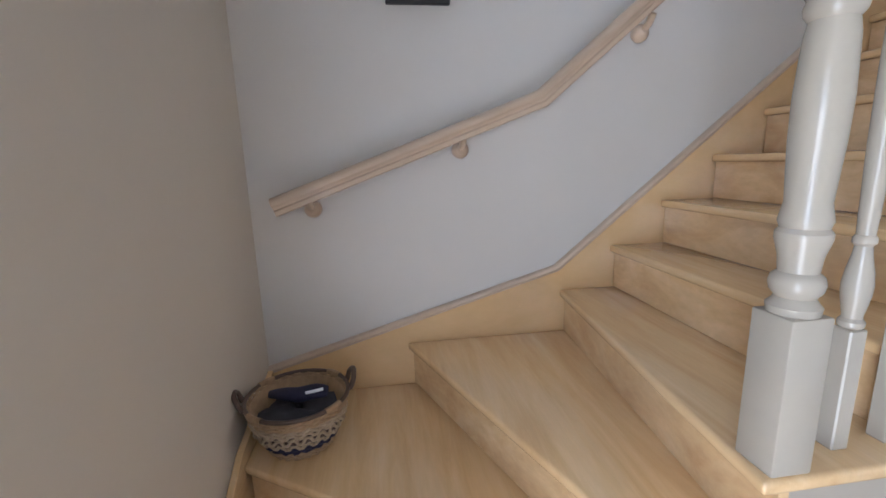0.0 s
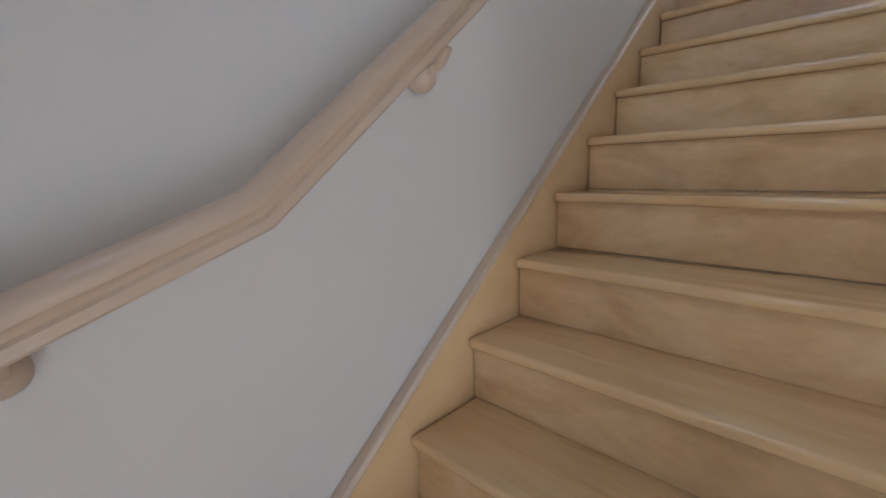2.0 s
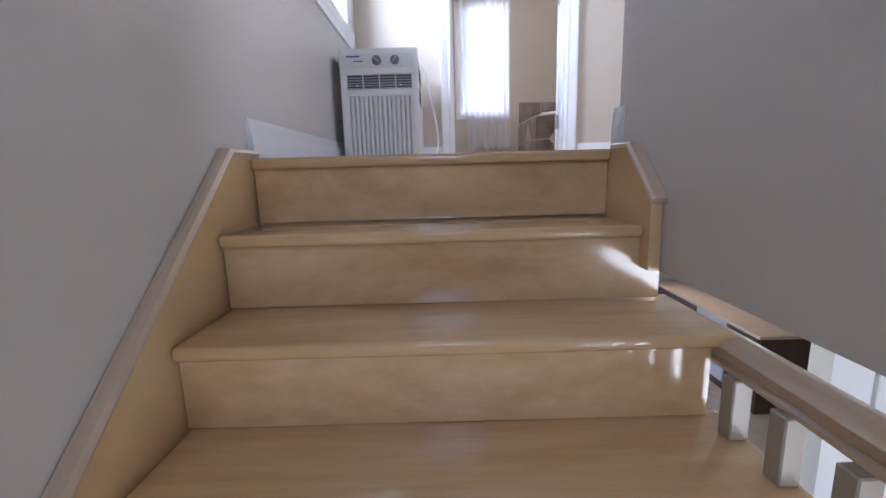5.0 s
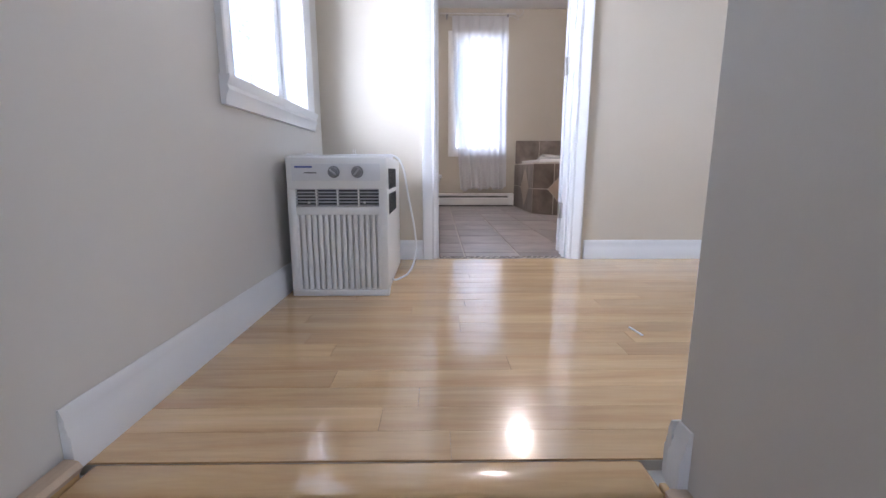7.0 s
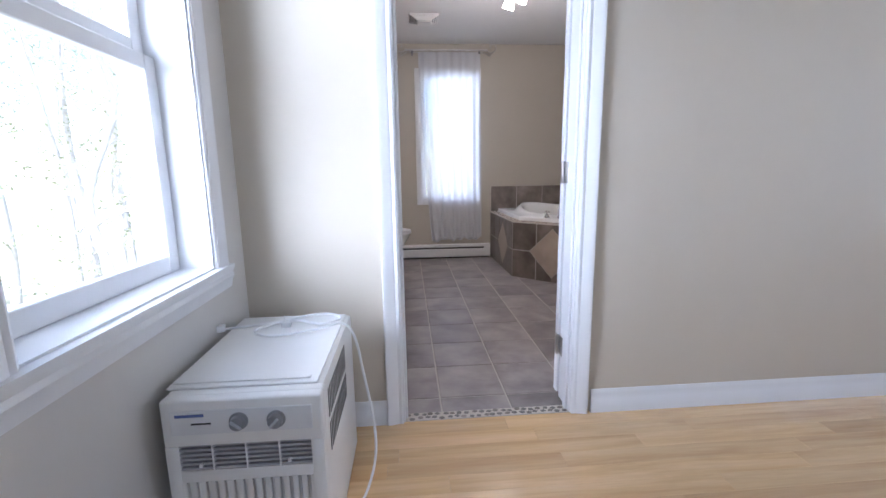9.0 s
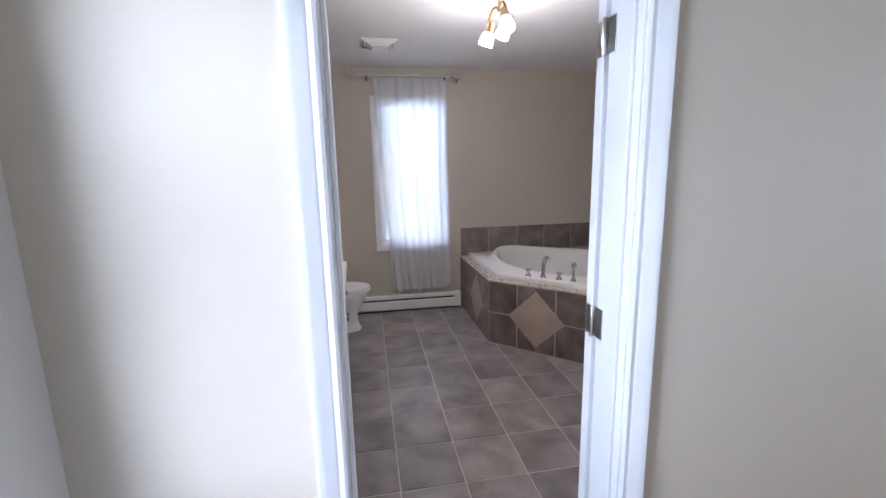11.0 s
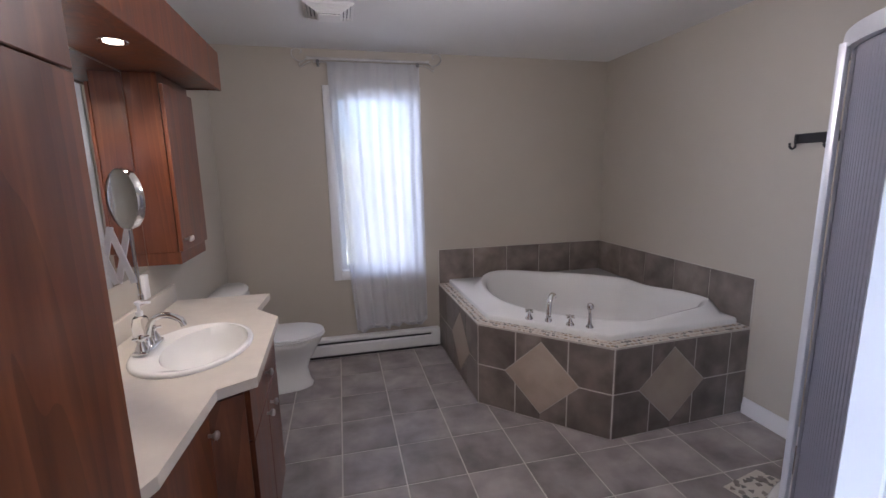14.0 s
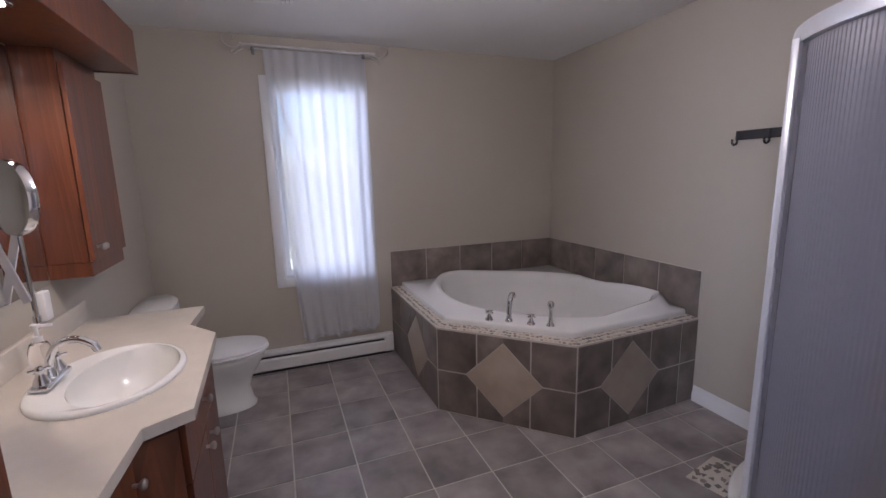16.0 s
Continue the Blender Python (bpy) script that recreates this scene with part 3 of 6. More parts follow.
def baseboard(name, axis, at, sign, a, b, z=0.0, h=0.105):
    """A moulded board along a wall: axis is the way it runs, at the wall's face, sign the side of the room."""
    pts = [(at + sign * (p + 0.0005), z + q) for p, q in base_profile(h)]
    if axis == "y":
        bm = bmesh.new()
        lo = [bm.verts.new((x, a, q)) for x, q in pts]
        hi = [bm.verts.new((x, b, q)) for x, q in pts]
    else:
        bm = bmesh.new()
        lo = [bm.verts.new((a, x, q)) for x, q in pts]
        hi = [bm.verts.new((b, x, q)) for x, q in pts]
    fs = [bm.faces.new(lo), bm.faces.new(hi)]
    for i in range(len(pts)):
        fs.append(bm.faces.new((lo[i], lo[(i + 1) % len(pts)], hi[(i + 1) % len(pts)], hi[i])))
    bmesh.ops.recalc_face_normals(bm, faces=fs)
    return structure(name, bm, TRIM, "white moulded baseboard", "baseboard", 40)


baseboard("baseboard", "y", 0.0, 1, 0.062, DOOR_Y - 0.001, h=0.11)
baseboard("baseboard", "x", DOOR_Y, -1, 0.018, 0.528)
baseboard("baseboard", "x", DOOR_Y, -1, 1.418, 4.18)
baseboard("baseboard", "x", 0.03, 1, 0.972, 1.116)
baseboard("baseboard", "y", 1.10, 1, -1.26, 0.03)
baseboard("baseboard", "y", STAIR_R, -1, -0.004, 0.03)


def casing_section():
    """Moulded casing: (across from the opening's edge, out of the wall)."""
    return [(0.0, 0.0), (0.0, 0.010), (0.008, 0.014), (0.020, 0.012), (0.026, 0.016), (0.046, 0.018), (0.052, 0.022), (0.066, 0.022), (0.070, 0.018), (0.070, 0.0)]


def casing_leg(plane, sign, edge, away, z0, z1, along="x"):
    """An upright casing leg on the face at 'plane'; edge is the opening's side, away is -1 or 1 along the wall."""
    pts = [(edge + away * u, plane + sign * v) for u, v in casing_section()]
    if along == "y":
        pts = [(q, p) for p, q in pts]
    return prism(pts, "z", z0, z1)


def casing_head(plane, sign, a, b, z, along="x"):
    pts = [(plane + sign * v, z + u) for u, v in casing_section()]
    return prism(pts, "x" if along == "x" else "y", a, b)


def doorway():
    d = thing("door_1", (0.95, DOOR_Y, 0.0), "white moulded door frame with the white door folded back against the bathroom wall", "door", "", "structure")
    a, b, top = 0.605, 1.325, 2.06
    JAMB_Y = 1.910
    for x0, x1, yj in ((DOOR[0], a, 1.842), (b, DOOR[1], JAMB_Y)):
        part("jamb", bbox(x0 + 0.0005, x1 - 0.0005, DOOR_Y - 0.003, yj, 0.0, top + 0.02, bevel=0.0015, seg=1), TRIM, d)
    part("head_jamb", bbox(a, b, DOOR_Y - 0.003, 1.841, top, top + 0.019), TRIM, d)
    part("door_stop", bbox(a, a + 0.011, 1.79, 1.825, 0.0, top, bevel=0.002, seg=1), TRIM, d)
    part("door_stop", bbox(b - 0.011, b, 1.79, 1.825, 0.0, top, bevel=0.002, seg=1), TRIM, d)
    for plane, sign in ((DOOR_Y, -1), (BATH_S, 1)):
        if sign < 0:
            part("casing", casing_leg(plane, sign, a - 0.006, -1, 0.0, top + 0.07), TRIM, d)
        if sign < 0:
            part("casing", casing_leg(plane, sign, b + 0.006, 1, 0.0, top + 0.07), TRIM, d)
        part("casing", casing_head(plane, sign, a - 0.006, b + 0.006, top), TRIM, d)
    # the leaf, folded back flat to the bathroom face of the wall
    y0, y1 = JAMB_Y + 0.019, JAMB_Y + 0.057
    leaf = part("door_leaf", bbox(1.322, 2.03, y0, y1, 0.012, 2.045, bevel=0.002, seg=1), TRIM, d, "white door leaf")
    for (z0, z1) in ((0.22, 0.95), (1.1, 1.88)):
        for (x0, x1) in ((1.43, 1.64), (1.71, 1.92)):
            part("door_panel", bbox(x0, x1, y1, y1 + 0.006, z0, z1, bevel=0.004, seg=2), TRIM, leaf)
    for z in (0.256, 1.045, 1.83):
        h = bmesh.new()
        box(h, 1.3235, 1.3265, JAMB_Y - 0.032, JAMB_Y + 0.008, z - 0.045, z + 0.045, 0.001, 1)
        box(h, 1.3195, 1.3215, JAMB_Y + 0.016, JAMB_Y + 0.05, z - 0.045, z + 0.045, 0.0006, 1)
        lathe([(0.0055, z - 0.047), (0.0065, z - 0.045), (0.0065, z + 0.045), (0.0055, z + 0.047)], 12, h, (1.3165, JAMB_Y + 0.011, 0))
        part("hinge", h, NICKEL, d, "brushed steel hinge")


doorway()


def window_frame(name, label, axis, face, out, u0, u1, z0, z1, sash, depth, rail):
    """A window in a wall. face is the room's face, out the way to the open air (-1 or 1); rail: height of the meeting rail or 0."""
    w = thing(name, (face, (u0 + u1) / 2, z0) if axis == "x" else ((u0 + u1) / 2, face, z0), label, "window", "", "structure")

    def b(p0, p1, q0, q1, r0, r1, bev=0.0):
        lo, hi = sorted((face + out * q0, face + out * q1))
        if axis == "x":
            return bbox(lo, hi, p0, p1, r0, r1, bevel=bev, seg=1)
        return bbox(p0, p1, lo, hi, r0, r1, bevel=bev, seg=1)
    t = 0.012
    # lined reveal
    for p0, p1, r0, r1, nm in ((u0, u0 + t, z0 + t, z1 - t, "reveal"), (u1 - t, u1, z0 + t, z1 - t, "reveal"), (u0, u1, z1 - t, z1, "reveal"), (u0, u1, z0, z0 + t, "window_sill")):
        part(nm, b(p0 + 0.0005, p1 - 0.0005, -0.003, depth + 0.03, r0 + 0.0005, r1 - 0.0005), TRIM, w)
    # sashes
    parts = [(z0 + t, rail, depth), (rail - 0.012, z1 - t, depth + 0.028)] if rail else [(z0 + t, z1 - t, depth)]
    for r0, r1, dp in parts:
        f = bmesh.new()
        for p0, p1, s0, s1 in ((u0 + t, u0 + t + sash, r0, r1), (u1 - t - sash, u1 - t, r0, r1), (u0 + t + sash, u1 - t - sash, r0, r0 + sash), (u0 + t + sash, u1 - t - sash, r1 - sash * 0.8, r1)):
            lo, hi = sorted((face + out * dp, face + out * (dp + 0.026)))
            if axis == "x":
                box(f, lo, hi, p0, p1, s0, s1, 0.003, 1)
            else:
                box(f, p0, p1, lo, hi, s0, s1, 0.003, 1)
        sf = part("window_frame", f, VINYL, w)
        g = part("pane", b(u0 + t + sash - 0.004, u1 - t - sash + 0.004, dp + 0.011, dp + 0.015, r0 + sash - 0.004, r1 - sash * 0.8 + 0.004), GLASS, sf)
        g.visible_shadow = False
    return w


window_frame("window_6", "unseen white vinyl hall window, added to let light in", "x", 4.2, 1, *HALL_EAST_WIN, 0.045, 0.02, 0)
# Frame of the added opening that the south fill lamp shines through.
window_frame("fill_window_1", "unseen white vinyl hall window, added to let light in", "y", -1.28, -1, *HALL_FILL_WIN, 0.045, 0.02, 0)
# Unseen window, put in only to carry the stair fill lamp.
window_frame("fill_window_2", "unseen white vinyl window added high above the foot of the stairs", "y", WALL_S, -1, *STAIR_FILL_WIN, 0.045, 0.03, 0)
hall_window = window_frame("window_1", "white vinyl hung window with moulded casing and sill", "x", 0.0, -1, *HALL_WIN, 0.055, 0.10, 1.40)
sec = casing_section()
y0, y1, z0, z1 = HALL_WIN
part("casing", casing_leg(0.0, 1, y0 + 0.004, -1, z0 - 0.0, z1 + 0.07, "y"), TRIM, hall_window)
part("casing", casing_leg(0.0, 1, y1 - 0.004, 1, z0 - 0.0, z1 + 0.07, "y"), TRIM, hall_window)
part("casing", prism([(v, z1 - 0.004 + u) for u, v in sec], "y", y0 - 0.0, y1 + 0.0), TRIM, hall_window)
part("apron", prism([(0.0, z0 - 0.075), (0.014, z0 - 0.075), (0.018, z0 - 0.05), (0.026, z0 - 0.035), (0.022, z0 - 0.022), (0.030, z0 - 0.004), (0.030, z0 + 0.006), (0.0, z0 + 0.006)], "y", y0 - 0.075, y1 + 0.09), TRIM, hall_window)


KNOB_GREY = mottled("knob_grey", (0.26, 0.26, 0.27), (0.22, 0.22, 0.23), 20.0, 0.35)


def air_conditioner():
    ac = thing("air_conditioner", (0.235, 1.33, 0.0), "white upright window air conditioner standing on the hall floor", "air conditioner")
    x0, x1, ya, yb, top = 0.045, 0.42, 1.052, 1.645, 0.535
    part("case", bbox(x0 + 0.012, x1 - 0.006, ya + 0.05, yb, 0.004, top - 0.004, bevel=0.006, seg=2), PLASTIC, ac)
    front = part("front_panel", bbox(x0, x1, ya + 0.0245, ya + 0.06, 0.004, top, bevel=0.008, seg=3), PLASTIC, ac)
    part("top_fascia", bbox(x0, x1, ya, ya + 0.03, 0.415, top, bevel=0.007, seg=3), PLASTIC, front)
    part("bottom_fascia", bbox(x0, x1, ya, ya + 0.03, 0.0, 0.028, bevel=0.005, seg=2), PLASTIC, front)
    part("side_fascia", bbox(x0, x0 + 0.032, ya + 0.0005, ya + 0.03, 0.027, 0.416, bevel=0.004, seg=2), PLASTIC, front)
    part("side_fascia", bbox(x1 - 0.032, x1, ya + 0.0005, ya + 0.03, 0.027, 0.416, bevel=0.004, seg=2), PLASTIC, front)
    part("middle_fascia", bbox(x0 + 0.03, x1 - 0.03, ya + 0.001, ya + 0.03, 0.318, 0.35, bevel=0.003, seg=2), PLASTIC, front)
    part("control_panel", bbox(x0 + 0.022, x1 - 0.024, ya - 0.002, ya + 0.004, 0.447, 0.51, bevel=0.0015, seg=1), mottled("panel_silver", (0.75, 0.75, 0.76), (0.71, 0.71, 0.72), 8, 0.3), front)
    part("logo", bbox(x0 + 0.035, x0 + 0.1, ya - 0.004, ya - 0.0015, 0.494, 0.5005), INK, front)
    part("logo", bbox(x0 + 0.07, x0 + 0.115, ya - 0.004, ya - 0.0015, 0.474, 0.4775), GRILLE_DARK, front)
    for kx in (0.225, 0.312):
        kb = lathe([(0.022, 0.0), (0.022, 0.004), (0.0175, 0.006), (0.0165, 0.018), (0.014, 0.02)], 24)
        bmesh.ops.rotate(kb, verts=kb.verts, cent=(0, 0, 0), matrix=Matrix.Rotation(radians(90), 3, "X"))
        bmesh.ops.translate(kb, verts=kb.verts, vec=(kx, ya - 0.0025, 0.479))
        kn = part("knob", kb, KNOB_GREY, front)
        g = bbox(-0.0032, 0.0032, -0.006, 0.0, -0.015, 0.015, bevel=0.0015, seg=1)
        bmesh.ops.rotate(g, verts=g.verts, cent=(0, 0, 0), matrix=Matrix.Rotation(radians(-50 if kx < 0.25 else 40), 3, "Y"))
        bmesh.ops.translate(g, verts=g.verts, vec=(kx, ya - 0.0215, 0.479))
        part("knob_grip", g, LOUVRE, kn)
    part("vent_recess", bbox(x0 + 0.03, x1 - 0.03, ya + 0.021, ya + 0.024, 0.345, 0.42), GRILLE_DARK, front)
    for i in range(6):
        z = 0.3545 + 0.0122 * i
        part("louvre", bbox(x0 + 0.03, x1 - 0.03, ya + 0.003, ya + 0.012, z - 0.0028, z + 0.0028), LOUVRE, front)
    for i in range(5):
        x = x0 + 0.03 + (x1 - x0 - 0.06) * i / 4
        part("louvre_post", bbox(x - 0.0018, x + 0.0018, ya + 0.001, ya + 0.022, 0.349, 0.418), PLASTIC, front)
    for x in (x0 + 0.082, x1 - 0.085):
        part("louvre_tab", bbox(x - 0.004, x + 0.004, ya - 0.006, ya + 0.004, 0.362, 0.37, bevel=0.001, seg=1), PLASTIC, front)
    part("grille_recess", bbox(x0 + 0.03, x1 - 0.03, ya + 0.021, ya + 0.0235, 0.026, 0.32), GRILLE_DARK, front)
    n = 15
    for i in range(n):
        x = x0 + 0.033 + (x1 - x0 - 0.066) * i / (n - 1)
        part("grille_slat", bbox(x - 0.0072, x + 0.0072, ya + 0.002, ya + 0.018, 0.027, 0.319, bevel=0.0015, seg=1), PLASTIC, front)
        if i < n - 1:
            xm = x + (x1 - x0 - 0.066) / (n - 1) / 2
            part("grille_rib", bbox(xm - 0.0014, xm + 0.0014, ya + 0.008, ya + 0.02, 0.027, 0.319), PLASTIC, front)
    lid = part("lid", bbox(x0 - 0.012, x1 - 0.02, ya + 0.06, yb - 0.01, top - 0.003, top + 0.004, bevel=0.002, seg=1), PLASTIC, ac)
    part("lid_flap", bbox(x0 - 0.004, x1 - 0.04, ya + 0.075, ya + 0.09, top + 0.0045, top + 0.009, bevel=0.0015, seg=1), PLASTIC, lid)
    for i in range(14):
        for row in range(2):
            y = ya + 0.11 + 0.022 * i
            z = 0.31 + 0.1 * row
            part("side_slot", bbox(x1 - 0.007, x1 - 0.0045, y - 0.004, y + 0.004, z, z + 0.082), GRILLE_DARK, ac)
    # cord: coiled on the lid, then hanging down the side to the floor
    t = top + 0.012
    pts = [(0.02, 1.50, t), (0.12, 1.53, t), (0.24, 1.55, t + 0.004), (0.33, 1.50, t + 0.006), (0.39, 1.56, t), (0.34, 1.62, t), (0.24, 1.58, t + 0.004), (0.13, 1.47, t + 0.004), (0.20, 1.41, t + 0.004), (0.33, 1.45, t + 0.006), (0.405, 1.50, t + 0.004),
           (0.445, 1.50, 0.50), (0.47, 1.50, 0.36), (0.50, 1.47, 0.20), (0.505, 1.43, 0.09), (0.48, 1.33, 0.03), (0.435, 1.24, 0.02), (0.418, 1.2, 0.03)]
    cord = part("power_cord", sweep(curve_points(pts, 8), circle(0.0045, 8)), TRIM, ac, "white power cord")
    pl = bbox(-0.022, 0.022, -0.014, 0.014, -0.011, 0.011, bevel=0.004, seg=2)
    bmesh.ops.rotate(pl, verts=pl.verts, cent=(0, 0, 0), matrix=Matrix.Rotation(radians(20), 3, "Z"))
    bmesh.ops.translate(pl, verts=pl.verts, vec=(0.0, 1.495, t + 0.004))
    part("plug", pl, TRIM, cord)
    pr = bmesh.new()
    for dx in (-0.005, 0.005):
        box(pr, 0.215 + dx - 0.0008, 0.215 + dx + 0.0008, 1.515, 1.52, t + 0.012, t + 0.034)
    box(pr, 0.20, 0.23, 1.505, 1.53, t - 0.006, t + 0.013, 0.003, 1)
    part("plug", pr, TRIM, cord)


air_conditioner()

solid("paper_scrap", prism([(1.207, 0.70), (1.212, 0.702), (1.222, 0.634), (1.216, 0.632)], "z", 0.0005, 0.004), TRIM, "small white strip of paper lying on the hall floor", "paper")

# ---------------------------------------------------------------- bathroom
def bath_window():
    w = window_frame("window_2", "tall white casement window with flat casing behind a sheer curtain", "y", BATH_N, 1, *BATH_WIN, 0.04, 0.075, 0)
    u0, u1, z0, z1 = BATH_WIN
    for a, b, c, d in ((u0 - 0.062, u0, z0 - 0.065, z1 + 0.05), (u1, u1 + 0.062, z0 - 0.065, z1 + 0.05), (u0, u1, z1, z1 + 0.05), (u0, u1, z0 - 0.065, z0)):
        part("casing", bbox(a + 0.0005, b - 0.0005, BATH_N - 0.016, BATH_N - 0.0005, c, d, bevel=0.003, seg=2), TRIM, w)


bath_window()


def curtain():
    """Sheer panel with soft folds, gathered a little at one side."""
    bm = bmesh.new()
    nx, nz = 90, 44
    grid = []
    for j in range(nz + 1):
        v = j / nz
        row = []
        for i in range(nx + 1):
            u = i / nx
            xa, xb = 0.80 + 0.115 * v ** 1.5, 1.515 + 0.012 * v
            x = xa + (xb - xa) * u + 0.006 * math.sin(u * 31 + v * 2)
            fold = 0.012 * math.sin(u * 52 + 1.3 * math.sin(v * 3)) + 0.007 * math.sin(u * 23 + 2 + v)
            y = 5.235 + fold * (0.5 + 0.5 * v)
            z = 2.385 - v * (2.145 + 0.012 * math.sin(u * 17) + 0.02 * (1 - u))
            if j == nz:
                z += 0.01 * math.sin(u * 40)
            row.append(bm.verts.new((x, y, z)))
        grid.append(row)
    for j in range(nz):
        for i in range(nx):
            bm.faces.new((grid[j][i], grid[j][i + 1], grid[j + 1][i + 1], grid[j + 1][i]))
    c = thing("curtain", (1.15, 5.235, 0.24), "sheer white voile curtain panel hanging over the tall window", "curtain")
    part("panel", bm, SHEER, c, smooth=180)
    hem = bmesh.new()
    hem_pts = [(0.915 + 0.61 * i / 60 + 0.006 * math.sin(i / 60 * 31 + 2), 5.235 + 0.012 * math.sin(i / 60 * 52 + 0.18) + 0.007 * math.sin(i / 60 * 23 + 3) - 0.002, 0.262 - 0.012 * math.sin(i / 60 * 17) - 0.02 * (1 - i / 60) + 0.01 * math.sin(i / 60 * 40)) for i in range(61)]
    part("hem", sweep(hem_pts, [(-0.001, -0.014), (0.001, -0.014), (0.001, 0.014), (-0.001, 0.014)], hem), SHEER, c, smooth=180)


curtain()


def curtain_rod():
    r = thing("curtain_rod", (1.12, 5.22, 2.35), "double brushed metal curtain rod with scrolled wire ends", "curtain rod")
    part("rod", sweep([(0.66, 5.205, 2.398), (1.58, 5.205, 2.398)], circle(0.0105, 12)), ROD_METAL, r)
    part("rear_rod", sweep([(0.70, 5.250, 2.385), (1.55, 5.250, 2.385)], circle(0.0065, 10)), ROD_METAL, r)
    for s, x in ((-1, 0.66), (1, 1.58)):
        pts = [(x, 5.205, 2.398), (x + s * 0.03, 5.205, 2.375), (x + s * 0.07, 5.205, 2.378), (x + s * 0.105, 5.205, 2.41), (x + s * 0.10, 5.205, 2.45), (x + s * 0.06, 5.205, 2.465), (x + s * 0.035, 5.205, 2.445), (x + s * 0.05, 5.205, 2.425)]
        part("scroll", sweep(curve_points(pts, 6), circle(0.005, 8)), ROD_METAL, r)
        part("collar", sweep([(x - s * 0.012, 5.205, 2.398), (x + s * 0.006, 5.205, 2.398)], circle(0.014, 12)), ROD_METAL, r)
        lo = [(x - s * 0.02, 5.25, 2.385), (x + s * 0.02, 5.25, 2.365), (x + s * 0.05, 5.25, 2.345), (x + s * 0.06, 5.25, 2.365), (x + s * 0.04, 5.25, 2.375)]
        part("scroll", sweep(curve_points(lo, 5), circle(0.004, 8)), ROD_METAL, r)
    for x in (0.735, 1.495):
        b = sweep([(x, BATH_N, 2.375), (x, 5.25, 2.372), (x, 5.205, 2.386)], circle(0.007, 8))
        box(b, x - 0.010, x + 0.010, BATH_N - 0.007, BATH_N - 0.001, 2.358, 2.392, 0.002, 1)
        lathe([(0.009, -0.014), (0.013, -0.008), (0.013, 0.008), (0.009, 0.014)], 12, b, (x, 5.205, 2.375))
        part("bracket", b, KNOB_GREY, r, "dark metal bracket")


ROD_METAL = mottled("pewter", (0.62, 0.61, 0.60), (0.50, 0.49, 0.48), 14.0, 0.35, 0.0, 200.0, 0.7)
curtain_rod()


def heater():
    h = thing("baseboard_heater", (1.1, 5.26, 0.0), "long white electric baseboard heater under the window", "heater")
    x0, x1 = 0.40, 1.640
    y = BATH_N - 0.002
    body = [(y, 0.012), (y - 0.04, 0.012), (y - 0.058, 0.022), (y - 0.062, 0.034), (y - 0.062, 0.105), (y - 0.05, 0.118), (y - 0.05, 0.135), (y - 0.062, 0.147), (y - 0.058, 0.166), (y, 0.172)]
    part("case", prism(body, "x", x0, x1), PLASTIC, h)
    part("air_slot", bbox(x0 + 0.08, x1 - 0.08, y - 0.0535, y - 0.0495, 0.119, 0.134), GRILLE_DARK, h)
    part("bottom_slot", bbox(x0 + 0.02, x1 - 0.02, y - 0.055, y - 0.03, 0.002, 0.0115), GRILLE_DARK, h)
    for a in (x0, x1 - 0.07):
        part("end_cap", prism([(q - 0.0015, z) if q < y else (q, z) for q, z in [(y, 0.011), (y - 0.045, 0.011), (y - 0.063, 0.024), (y - 0.063, 0.15), (y - 0.058, 0.168), (y, 0.174)]], "x", a, a + 0.07), PLASTIC, h)


heater()


